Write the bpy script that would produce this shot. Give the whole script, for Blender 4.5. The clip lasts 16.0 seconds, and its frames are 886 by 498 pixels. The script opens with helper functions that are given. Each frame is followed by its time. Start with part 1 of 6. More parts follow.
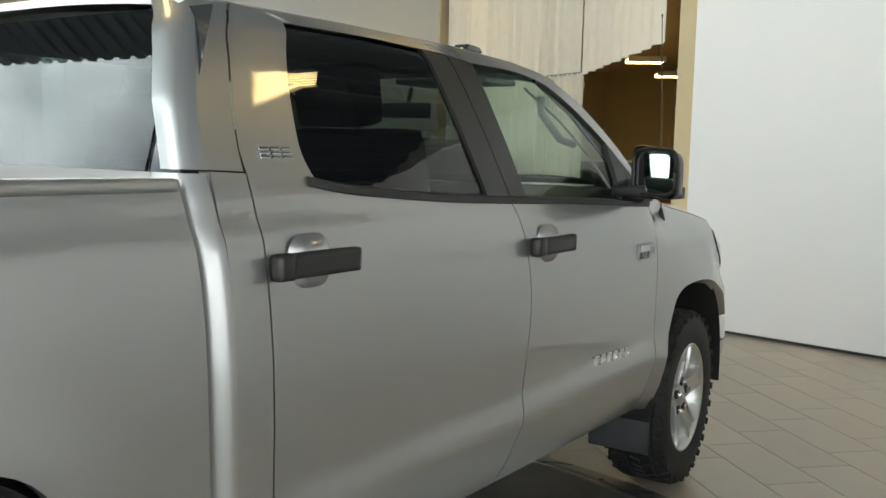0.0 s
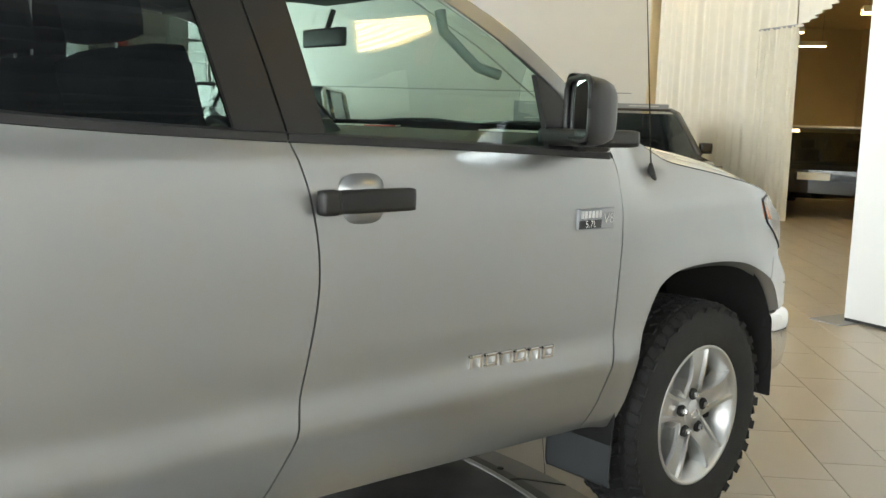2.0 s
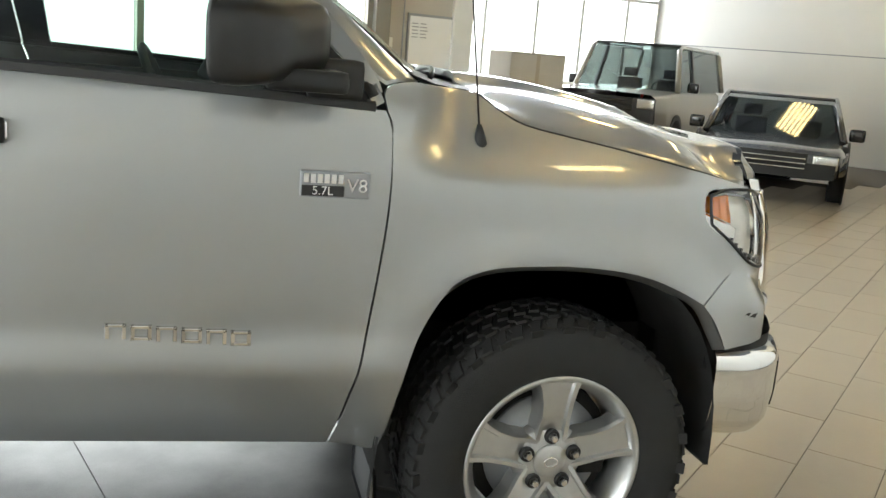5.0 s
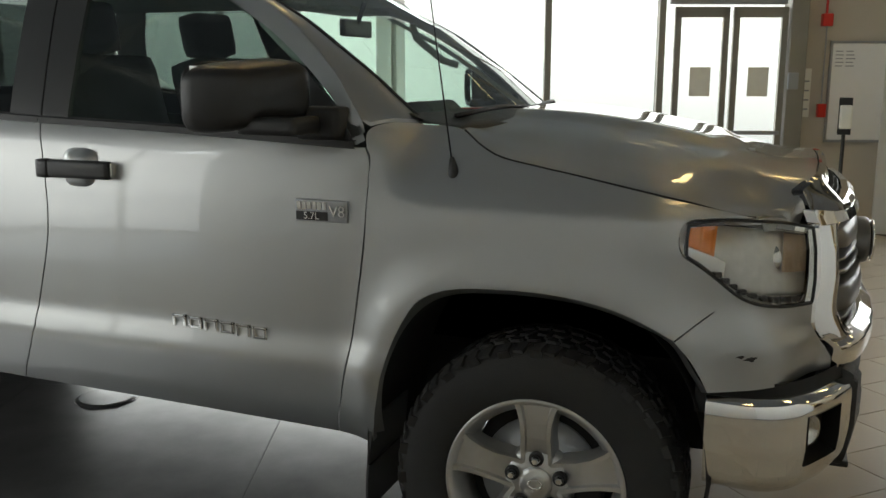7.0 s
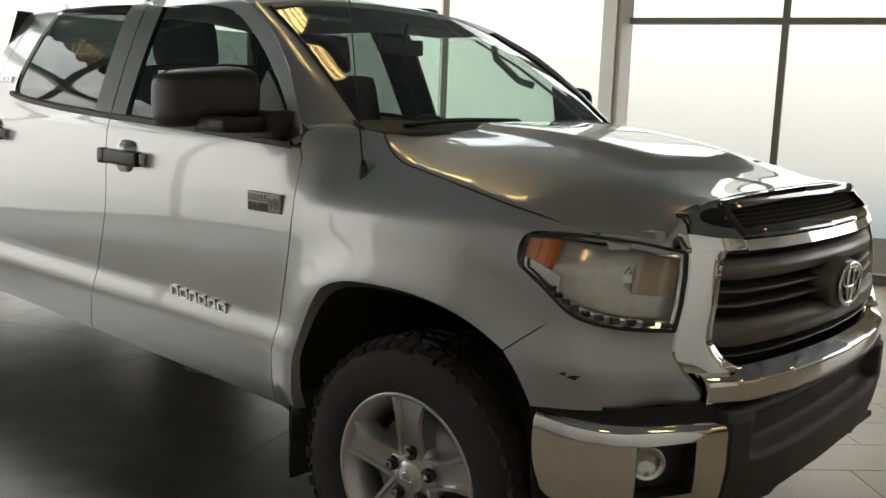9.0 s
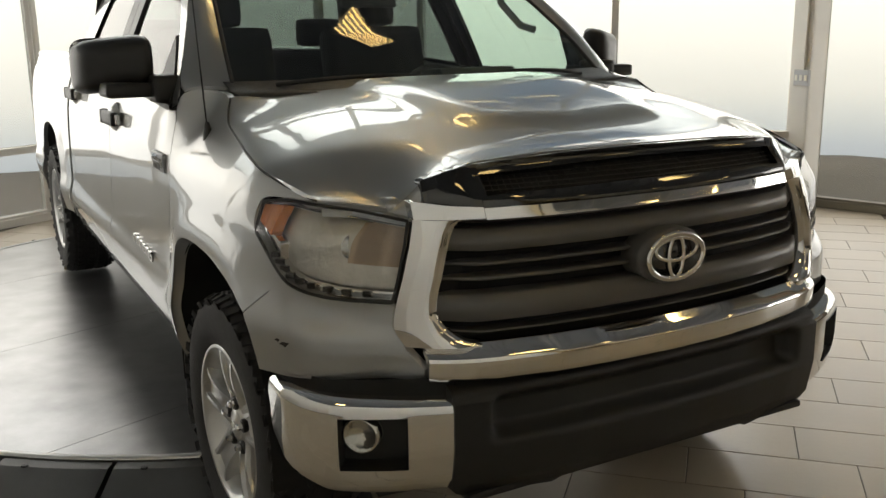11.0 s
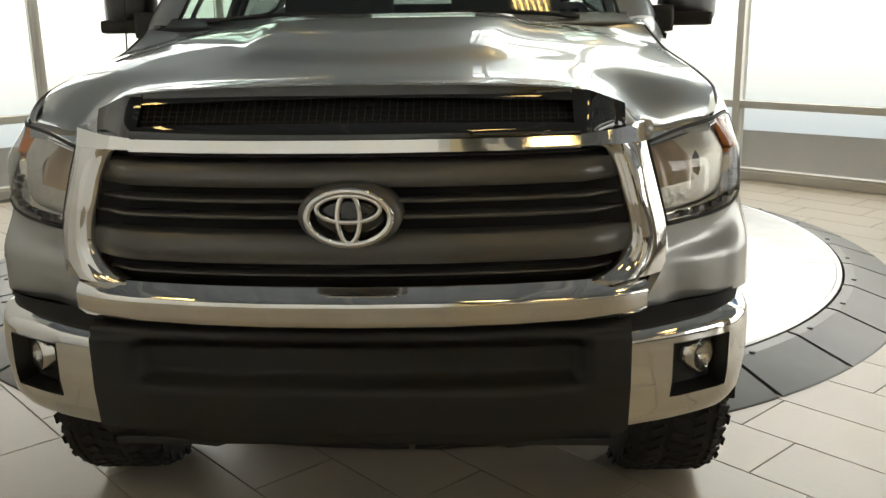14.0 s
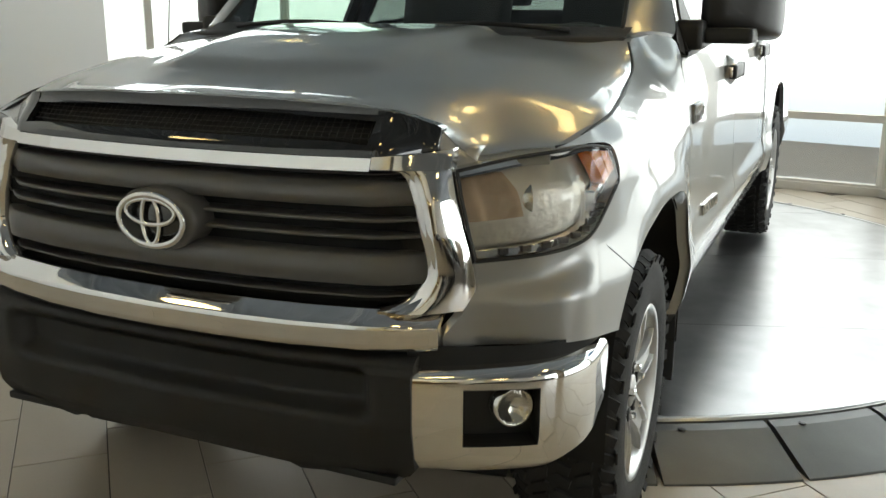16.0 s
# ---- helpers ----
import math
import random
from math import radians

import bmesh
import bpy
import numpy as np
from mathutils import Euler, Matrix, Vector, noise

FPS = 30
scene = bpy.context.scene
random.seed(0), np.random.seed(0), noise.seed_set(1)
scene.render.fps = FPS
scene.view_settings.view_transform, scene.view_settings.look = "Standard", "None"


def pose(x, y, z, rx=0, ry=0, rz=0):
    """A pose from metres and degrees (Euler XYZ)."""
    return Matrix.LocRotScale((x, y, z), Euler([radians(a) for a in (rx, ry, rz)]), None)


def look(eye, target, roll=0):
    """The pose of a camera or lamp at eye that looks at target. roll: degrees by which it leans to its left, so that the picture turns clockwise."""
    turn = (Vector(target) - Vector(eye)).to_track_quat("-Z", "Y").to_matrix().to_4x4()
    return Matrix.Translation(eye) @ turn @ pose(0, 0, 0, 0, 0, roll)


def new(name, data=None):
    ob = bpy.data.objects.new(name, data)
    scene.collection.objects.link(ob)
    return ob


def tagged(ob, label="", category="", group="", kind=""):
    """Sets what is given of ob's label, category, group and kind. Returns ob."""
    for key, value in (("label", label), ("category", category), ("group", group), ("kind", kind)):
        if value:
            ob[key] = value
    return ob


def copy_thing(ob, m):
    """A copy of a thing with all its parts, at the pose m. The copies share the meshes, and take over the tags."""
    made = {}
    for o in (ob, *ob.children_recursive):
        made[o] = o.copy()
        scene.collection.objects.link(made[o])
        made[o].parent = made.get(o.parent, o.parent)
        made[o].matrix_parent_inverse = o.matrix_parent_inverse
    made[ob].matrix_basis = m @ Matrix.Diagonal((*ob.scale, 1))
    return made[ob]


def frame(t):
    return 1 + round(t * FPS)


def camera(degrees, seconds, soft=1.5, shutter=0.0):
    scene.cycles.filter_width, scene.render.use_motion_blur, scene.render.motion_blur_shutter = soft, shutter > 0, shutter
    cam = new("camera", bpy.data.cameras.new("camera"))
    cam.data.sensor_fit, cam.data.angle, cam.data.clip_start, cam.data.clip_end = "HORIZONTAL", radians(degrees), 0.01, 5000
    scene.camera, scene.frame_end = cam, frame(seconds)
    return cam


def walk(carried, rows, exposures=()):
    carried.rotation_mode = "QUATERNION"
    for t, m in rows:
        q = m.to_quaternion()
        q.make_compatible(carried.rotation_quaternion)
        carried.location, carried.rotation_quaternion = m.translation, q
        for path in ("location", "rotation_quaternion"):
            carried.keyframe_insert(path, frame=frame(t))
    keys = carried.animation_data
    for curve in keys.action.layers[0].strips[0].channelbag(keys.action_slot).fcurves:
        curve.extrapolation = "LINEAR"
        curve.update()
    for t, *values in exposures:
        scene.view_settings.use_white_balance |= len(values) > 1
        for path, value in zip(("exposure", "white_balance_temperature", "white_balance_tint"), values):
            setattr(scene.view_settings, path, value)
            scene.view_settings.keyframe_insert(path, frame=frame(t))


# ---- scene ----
cam = camera(51.2, 16.0)
PATH = [
    (0, (-4.236, -2.336, 1.555), (-2.572, -1.246, 1.348), 1.4),
    (0.5, (-3.903, -2.566, 1.545), (-2.383, -1.286, 1.315), 1.0),
    (1, (-3.538, -2.706, 1.509), (-2.111, -1.328, 1.255), 0.9),
    (1.5, (-3.143, -2.785, 1.498), (-1.775, -1.349, 1.24), 1.4),
    (2, (-2.813, -2.784, 1.469), (-1.516, -1.289, 1.186), 1.6),
    (2.5, (-2.512, -2.712, 1.466), (-1.235, -1.201, 1.172), 1.5),
    (3, (-2.172, -2.757, 1.462), (-0.939, -1.212, 1.156), 1.0),
    (3.2, (-2.05, -2.797, 1.465), (-0.887, -1.203, 1.136), 0.9),
    (5.3, (-0.712, -3.204, 1.513), (-0.429, -1.269, 1.092), 4.2),
    (5.5, (-0.588, -3.232, 1.522), (-0.456, -1.282, 1.098), 3.4),
    (6, (-0.218, -3.355, 1.549), (-0.375, -1.404, 1.138), 1.2),
    (6.5, (0.162, -3.352, 1.548), (-0.229, -1.427, 1.169), 0.7),
    (7, (0.611, -3.321, 1.565), (-0.063, -1.476, 1.191), 0.2),
    (7.5, (0.951, -3.193, 1.562), (0.101, -1.417, 1.208), -0.3),
    (8, (1.234, -3.073, 1.566), (0.187, -1.383, 1.341), 0.7),
    (8.5, (1.482, -3.022, 1.536), (0.315, -1.427, 1.226), 1.6),
    (8.7, (1.593, -2.958, 1.514), (0.381, -1.398, 1.199), 1.9),
    (10.8, (2.611, -1.762, 1.633), (0.915, -0.804, 1.183), -0.9),
    (11, (2.665, -1.645, 1.609), (0.959, -0.709, 1.146), -0.8),
    (11.5, (2.718, -1.321, 1.551), (0.981, -0.461, 1.057), -0.4),
    (12, (2.783, -0.988, 1.519), (0.988, -0.267, 1.011), -0.5),
    (12.5, (2.828, -0.641, 1.493), (0.966, -0.128, 0.972), -0.8),
    (13, (2.844, -0.264, 1.432), (0.924, 0.017, 0.948), -2.0),
    (13.5, (2.893, 0.025, 1.441), (0.955, 0.106, 0.955), -1.5),
    (14, (2.87, 0.305, 1.462), (0.936, 0.219, 0.962), -0.9),
    (14.5, (2.838, 0.628, 1.468), (0.918, 0.336, 0.988), -0.7),
    (15, (2.806, 0.951, 1.478), (0.927, 0.441, 1.02), -0.1),
    (15.5, (2.678, 1.221, 1.483), (0.841, 0.579, 1.02), -0.0),
    (16, (2.53, 1.466, 1.497), (0.76, 0.682, 0.996), 0.3),
]
walk(cam, [(t, look(eye, aim, lean)) for t, eye, aim, lean in PATH], exposures=[(0.0, -.10, 6300, 7), (1.0, .42, 6300, 6), (1.5, .56, 6300, 6), (3.0, .72, 6350, 8), (5.5, .62, 6300, 6), (6.5, -.08, 6350, 6), (7.5, -1.0, 6600, 9), (8.5, -1.0, 6700, 10), (11.0, -.84, 7050, 11), (13.0, -.24, 7000, 9), (15.0, -.50, 6750, 7), (16.0, -.25, 6450, 5)])

# ---- world and light ----
world = bpy.data.worlds.new("world")
scene.world = world
world.use_nodes = True
wn = world.node_tree
wn.nodes.clear()
sky = wn.nodes.new("ShaderNodeTexSky")
sky.sky_type, sky.sun_disc = "NISHITA", False
sky.sun_elevation, sky.sun_rotation = radians(38), radians(150)
clouds = wn.nodes.new("ShaderNodeTexNoise")
clouds.inputs["Scale"].default_value, clouds.inputs["Detail"].default_value = 2.6, 6
ramp = wn.nodes.new("ShaderNodeValToRGB")
ramp.color_ramp.elements[0].position, ramp.color_ramp.elements[1].position = 0.38, 0.54
mixc = wn.nodes.new("ShaderNodeMix")
mixc.data_type = "RGBA"
mixc.inputs[7].default_value = (70.0, 70.0, 70.0, 1)
bg = wn.nodes.new("ShaderNodeBackground")
bg.inputs["Strength"].default_value = 0.14
wout = wn.nodes.new("ShaderNodeOutputWorld")
wn.links.new(clouds.outputs["Fac"], ramp.inputs["Fac"])
wn.links.new(ramp.outputs["Color"], mixc.inputs[0])
wn.links.new(sky.outputs["Color"], mixc.inputs[6])
wn.links.new(mixc.outputs[2], bg.inputs["Color"])
wn.links.new(bg.outputs["Background"], wout.inputs["Surface"])

sun = bpy.data.lights.new("sun", "SUN")
sun.energy, sun.angle, sun.color = 3.0, radians(0.5), (1.0, 0.95, 0.88)
sun_ob = new("sun", sun)
sun_ob.matrix_world = look((-6, -14, 16), (0, 0, 0))


# ---- materials ----
def mat(name, colour, rough=0.5, metal=0.0, vary=0.06, scale=6.0, bump=0.0, bump_scale=60.0, coat=0.0, coat_rough=0.03, spec=0.5, fine=0.0, fine_scale=400.0, island=0.0, rand=0.0):
    m = bpy.data.materials.new(name)
    m.use_nodes = True
    n, k = m.node_tree.nodes, m.node_tree.links
    b = n["Principled BSDF"]
    b.inputs["Roughness"].default_value = rough
    b.inputs["Metallic"].default_value = metal
    b.inputs["Specular IOR Level"].default_value = spec
    b.inputs["Coat Weight"].default_value = coat
    b.inputs["Coat Roughness"].default_value = coat_rough
    co = n.new("ShaderNodeTexCoord")
    base = n.new("ShaderNodeRGB")
    base.outputs[0].default_value = (*colour, 1)
    out = base.outputs[0]

    def shade(fac, amount, out):
        hsv = n.new("ShaderNodeHueSaturation")
        mr = n.new("ShaderNodeMapRange")
        mr.inputs[3].default_value, mr.inputs[4].default_value = 1 - amount, 1 + amount
        k.new(fac, mr.inputs[0])
        k.new(mr.outputs[0], hsv.inputs["Value"])
        k.new(out, hsv.inputs["Color"])
        return hsv.outputs[0]

    if vary:
        t = n.new("ShaderNodeTexNoise")
        t.inputs["Scale"].default_value, t.inputs["Detail"].default_value = scale, 5
        k.new(co.outputs["Object"], t.inputs["Vector"])
        out = shade(t.outputs["Fac"], vary * 2, out)
        mr = n.new("ShaderNodeMapRange")
        mr.inputs[3].default_value, mr.inputs[4].default_value = rough * 0.85, min(1, rough * 1.15)
        k.new(t.outputs["Fac"], mr.inputs[0])
        k.new(mr.outputs[0], b.inputs["Roughness"])
    if fine:
        t = n.new("ShaderNodeTexNoise")
        t.inputs["Scale"].default_value, t.inputs["Detail"].default_value = fine_scale, 2
        k.new(co.outputs["Object"], t.inputs["Vector"])
        out = shade(t.outputs["Fac"], fine, out)
    if rand:
        o = n.new("ShaderNodeObjectInfo")
        out = shade(o.outputs["Random"], rand, out)
    if island:
        g = n.new("ShaderNodeNewGeometry")
        out = shade(g.outputs["Random Per Island"], island, out)
    k.new(out, b.inputs["Base Color"])
    if bump:
        t = n.new("ShaderNodeTexNoise")
        t.inputs["Scale"].default_value, t.inputs["Detail"].default_value = bump_scale, 4
        k.new(co.outputs["Object"], t.inputs["Vector"])
        bp = n.new("ShaderNodeBump")
        bp.inputs["Strength"].default_value, bp.inputs["Distance"].default_value = bump, 0.01
        k.new(t.outputs["Fac"], bp.inputs["Height"])
        k.new(bp.outputs["Normal"], b.inputs["Normal"])
    return m


def glass(name, tint, rough=0.0):
    m = bpy.data.materials.new(name)
    m.use_nodes = True
    n, k = m.node_tree.nodes, m.node_tree.links
    n.remove(n["Principled BSDF"])
    tr, gl, fr, mx = n.new("ShaderNodeBsdfTransparent"), n.new("ShaderNodeBsdfGlossy"), n.new("ShaderNodeLayerWeight"), n.new("ShaderNodeMixShader")
    pw, sc = n.new("ShaderNodeMath"), n.new("ShaderNodeMath")
    pw.operation, sc.operation = "POWER", "MULTIPLY_ADD"
    pw.inputs[1].default_value, sc.inputs[1].default_value, sc.inputs[2].default_value = 5.0, 0.93, 0.07
    tr.inputs["Color"].default_value = (*tint, 1)
    gl.inputs["Roughness"].default_value = rough
    fr.inputs["Blend"].default_value = 0.5
    k.new(fr.outputs["Facing"], pw.inputs[0])
    k.new(pw.outputs[0], sc.inputs[0])
    k.new(sc.outputs[0], mx.inputs[0])
    k.new(tr.outputs[0], mx.inputs[1])
    k.new(gl.outputs[0], mx.inputs[2])
    k.new(mx.outputs[0], n["Material Output"].inputs["Surface"])
    return m


def glow(name, colour, strength):
    m = bpy.data.materials.new(name)
    m.use_nodes = True
    b = m.node_tree.nodes["Principled BSDF"]
    b.inputs["Base Color"].default_value = (*colour, 1)
    b.inputs["Emission Color"].default_value = (*colour, 1)
    b.inputs["Emission Strength"].default_value = strength
    return m


def hazy_daylight(name):
    """A glowing sheet painted as bright overcast distance, darker and bluer near the ground."""
    m = bpy.data.materials.new(name)
    m.use_nodes = True
    n, k = m.node_tree.nodes, m.node_tree.links
    n.remove(n["Principled BSDF"])
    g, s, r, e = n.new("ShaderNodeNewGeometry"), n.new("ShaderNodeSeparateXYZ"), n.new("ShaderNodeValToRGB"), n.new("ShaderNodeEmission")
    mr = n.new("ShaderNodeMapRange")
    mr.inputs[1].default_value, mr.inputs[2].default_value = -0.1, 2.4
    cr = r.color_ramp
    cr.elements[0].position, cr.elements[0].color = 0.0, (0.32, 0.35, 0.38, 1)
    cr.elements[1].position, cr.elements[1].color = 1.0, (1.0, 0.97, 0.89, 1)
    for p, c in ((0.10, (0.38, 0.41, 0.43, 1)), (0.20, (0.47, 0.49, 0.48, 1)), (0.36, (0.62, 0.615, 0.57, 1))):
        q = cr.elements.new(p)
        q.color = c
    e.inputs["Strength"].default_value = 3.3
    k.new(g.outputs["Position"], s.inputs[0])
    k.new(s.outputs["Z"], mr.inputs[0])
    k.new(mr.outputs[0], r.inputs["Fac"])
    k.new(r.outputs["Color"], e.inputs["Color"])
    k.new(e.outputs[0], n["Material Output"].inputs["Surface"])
    return m


def frosted(name):
    m = bpy.data.materials.new(name)
    m.use_nodes = True
    n, k = m.node_tree.nodes, m.node_tree.links
    n.remove(n["Principled BSDF"])
    t, d, mx = n.new("ShaderNodeBsdfTransparent"), n.new("ShaderNodeBsdfDiffuse"), n.new("ShaderNodeMixShader")
    t.inputs["Color"].default_value = (0.92, 0.94, 0.95, 1)
    d.inputs["Color"].default_value = (0.8, 0.8, 0.8, 1)
    mx.inputs[0].default_value = 0.12
    k.new(t.outputs[0], mx.inputs[1])
    k.new(d.outputs[0], mx.inputs[2])
    k.new(mx.outputs[0], n["Material Output"].inputs["Surface"])
    return m


M_SILVER = mat("silver_paint", (0.352, 0.356, 0.348), rough=0.36, metal=0.85, vary=0.01, scale=3, coat=1.0, coat_rough=0.015, fine=0.10, fine_scale=1500)
M_CHROME = mat("chrome", (0.78, 0.77, 0.75), rough=0.06, metal=1.0, vary=0.02, scale=14)
M_SATIN = mat("satin_metal", (0.62, 0.62, 0.61), rough=0.30, metal=1.0, vary=0.03, scale=20, fine=0.05, fine_scale=700)
M_WHEEL = mat("wheel_silver", (0.52, 0.52, 0.51), rough=0.34, metal=0.85, vary=0.04, scale=18, coat=0.4, coat_rough=0.1)
M_BLACKGLOSS = mat("black_gloss", (0.012, 0.012, 0.012), rough=0.06, vary=0.02, coat=1.0)
M_BLACKPLASTIC = mat("black_plastic", (0.010, 0.010, 0.0095), rough=0.42, vary=0.05, scale=30, bump=0.15, bump_scale=700)
M_VALANCE = mat("grained_plastic", (0.011, 0.0105, 0.0095), rough=0.5, vary=0.08, scale=9, bump=0.25, bump_scale=900)
M_BLACKSATIN = mat("satin_black", (0.011, 0.0105, 0.010), rough=0.36, vary=0.05, scale=20, bump=0.05, bump_scale=900)
M_GRILLE = mat("grille_grey", (0.105, 0.10, 0.093), rough=0.36, metal=0.35, vary=0.03, scale=14, coat=0.25, coat_rough=0.25)
M_DARK = mat("dark_liner_and_gap_shade", (0.010, 0.010, 0.010), rough=0.85, vary=0.1, scale=12)
M_RUBBER = mat("tyre_rubber", (0.012, 0.012, 0.012), rough=0.72, vary=0.10, scale=24, bump=0.2, bump_scale=300, fine=0.1, fine_scale=300)
M_SEAL = mat("rubber_seal", (0.015, 0.015, 0.015), rough=0.55, vary=0.05)
M_FLAP = mat("mud_flap", (0.045, 0.048, 0.052), rough=0.5, vary=0.12, scale=12)
M_FABRIC = mat("seat_fabric", (0.030, 0.030, 0.031), rough=0.9, vary=0.08, scale=20, bump=0.3, bump_scale=900)
M_TRIM = mat("interior_trim", (0.055, 0.056, 0.055), rough=0.6, vary=0.05, scale=20, bump=0.1, bump_scale=600)
M_HEADLINER = mat("headliner", (0.30, 0.31, 0.29), rough=0.95, vary=0.04, scale=20)
M_AMBER = mat("amber_lens", (0.80, 0.22, 0.02), rough=0.2, vary=0.05, scale=30, coat=1.0)
M_REFLECTOR = mat("reflector", (0.74, 0.73, 0.70), rough=0.12, metal=1.0, vary=0.05, scale=40, bump=0.12, bump_scale=90)
M_AMBERREF = mat("amber_reflector", (0.46, 0.34, 0.24), rough=0.35, metal=0.2, vary=0.1, scale=60, coat=1)
M_RED = mat("red_plastic", (0.55, 0.03, 0.02), rough=0.35, vary=0.05)
M_PAPER = mat("paper", (0.78, 0.77, 0.70), rough=0.8, vary=0.04, scale=14)
M_LETTER = mat("badge_face", (0.03, 0.03, 0.03), rough=0.3, vary=0.02)
M_SCRATCH = mat("bare_scratch", (0.02, 0.018, 0.016), rough=0.8, vary=0.1)
G_WIND = glass("windscreen_glass", (0.80, 0.90, 0.84))
G_FRONT = glass("door_glass", (0.70, 0.84, 0.77))
G_TINT = glass("tinted_glass", (0.16, 0.19, 0.18))
G_LENS = glass("lamp_lens", (0.90, 0.90, 0.88))
G_CLEAR = glass("window_glass", (0.88, 0.92, 0.92))
M_MIRROR = mat("mirror", (0.9, 0.9, 0.9), rough=0.01, metal=1.0, vary=0.0)

M_TILE = mat("floor_tile", (0.41, 0.355, 0.275), rough=0.30, vary=0.07, scale=2.2, fine=0.05, fine_scale=160, rand=0.05, bump=0.03, bump_scale=40)
M_TILE_FAR = mat("floor_tile_far", (0.41, 0.355, 0.275), rough=0.30, vary=0.07, scale=2.2, fine=0.05, fine_scale=160, island=0.05)
M_GROUT = mat("grout", (0.13, 0.115, 0.095), rough=0.9, vary=0.12, scale=30)
M_PLATE = mat("turntable_steel", (0.37, 0.375, 0.38), rough=0.30, metal=0.9, vary=0.26, scale=4.5, bump=0.06, bump_scale=8, fine=0.12, fine_scale=220, rand=0.06)
M_RAMP = mat("ramp_steel", (0.115, 0.115, 0.112), rough=0.38, metal=0.6, vary=0.16, scale=5, fine=0.08, fine_scale=200, rand=0.08)
M_WALL = mat("painted_wall", (0.74, 0.73, 0.70), rough=0.85, vary=0.02, scale=1.5, bump=0.03, bump_scale=90)
M_WALLGREY = mat("tan_wall", (0.48, 0.44, 0.37), rough=0.85, vary=0.03, scale=2)
M_PANEL = mat("partition_white", (0.77, 0.77, 0.77), rough=0.6, vary=0.015, scale=1.2)
M_MULLION = mat("mullion_paint", (0.62, 0.61, 0.57), rough=0.5, metal=0.1, vary=0.03, scale=6)
M_MULLION_DK = mat("mullion_anodised", (0.25, 0.235, 0.20), rough=0.45, metal=0.5, vary=0.05, scale=6)
M_CURTAIN = mat("curtain_cloth", (0.78, 0.74, 0.64), rough=0.95, vary=0.04, scale=5, bump=0.1, bump_scale=300)
# the bay's warm lamplight is tinted into this base colour
M_WARMLIT_WALL = mat("service_wall_warm_light", (0.72, 0.60, 0.38), rough=0.85, vary=0.04, scale=1)
M_CEIL = mat("roof_deck", (0.28, 0.31, 0.36), rough=0.6, vary=0.06, scale=2)
M_STEEL = mat("roof_steel", (0.40, 0.42, 0.45), rough=0.55, metal=0.3, vary=0.06)
M_ASPHALT = mat("asphalt", (0.055, 0.055, 0.055), rough=0.9, vary=0.2, scale=3, fine=0.3, fine_scale=90)
M_BOARD = mat("whiteboard_face", (0.80, 0.80, 0.79), rough=0.18, vary=0.02, coat=0.6)
M_GREYMETAL = mat("grey_steel", (0.32, 0.33, 0.34), rough=0.45, metal=0.5, vary=0.05)
M_DARKBLUE = mat("drawer_blue", (0.10, 0.12, 0.15), rough=0.45, vary=0.05)
M_CARBLACK = mat("black_car_paint", (0.012, 0.012, 0.014), rough=0.25, vary=0.02, coat=1.0)
M_CARGREY = mat("grey_car_paint", (0.060, 0.056, 0.050), rough=0.35, metal=0.6, vary=0.02, coat=1.0)
M_CARSAND = mat("sand_car_paint", (0.42, 0.40, 0.35), rough=0.4, metal=0.3, vary=0.02, coat=1.0)
M_CARCREAM = mat("cream_car_paint", (0.62, 0.58, 0.48), rough=0.4, vary=0.02, coat=1.0)
M_CARGLASS = glass("car_glass", (0.30, 0.34, 0.33))
M_TAN = mat("cardboard", (0.55, 0.50, 0.42), rough=0.9, vary=0.05, scale=8)
M_CARTON = mat("pale_carton", (0.66, 0.64, 0.60), rough=0.8, vary=0.05, scale=5, bump=0.05, bump_scale=60)
M_WOOD = mat("bench_wood", (0.28, 0.15, 0.07), rough=0.6, vary=0.12, scale=9)
M_LAMPIN = mat("lamp_housing_inner", (0.62, 0.60, 0.56), rough=0.30, metal=0.7, vary=0.10, scale=30, bump=0.25, bump_scale=70)
M_FROST = frosted("frosted_film_glass")
M_HAZE = hazy_daylight("overcast_haze_glow")
M_LAMP = glow("lamp_tube", (1.0, 0.76, 0.36), 16.0)
M_LAMPBODY = mat("lamp_housing", (0.75, 0.72, 0.62), rough=0.5, vary=0.02)


# ---- mesh helpers ----
def part(name, bm, material, parent=None, label="", smooth=False, kind=""):
    me = bpy.data.meshes.new(name)
    bmesh.ops.recalc_face_normals(bm, faces=bm.faces)
    if smooth:
        for f in bm.faces:
            f.smooth = True
    bm.to_mesh(me)
    bm.free()
    me.materials.append(material)
    ob = new(name, me)
    if parent:
        ob.parent = parent
    if label:
        ob["label"] = label
    if kind:
        ob["kind"] = kind
    return ob


def thing(name, label, category, at=(0, 0, 0), turn=0.0, group="", kind=""):
    ob = new(name)
    ob.empty_display_size = 0.1
    ob.matrix_world = pose(*at, 0, 0, turn)
    return tagged(ob, label, category, group, kind)


def box(bm, a, b, m=None, bevel=0.0):
    c = [(p + q) / 2 for p, q in zip(a, b)]
    r = bmesh.ops.create_cube(bm, size=1)
    for v in r["verts"]:
        v.co = Vector([c[i] + v.co[i] * (b[i] - a[i]) for i in range(3)])
    if bevel:
        es = list({e for v in r["verts"] for e in v.link_edges})
        bmesh.ops.bevel(bm, geom=es, offset=bevel, segments=2, profile=0.7, affect="EDGES")
    return bm


def boxes(*args, bevel=0.0):
    bm = bmesh.new()
    for a, b in args:
        tmp = bmesh.new()
        box(tmp, a, b, bevel=bevel)
        join(bm, tmp)
    return bm


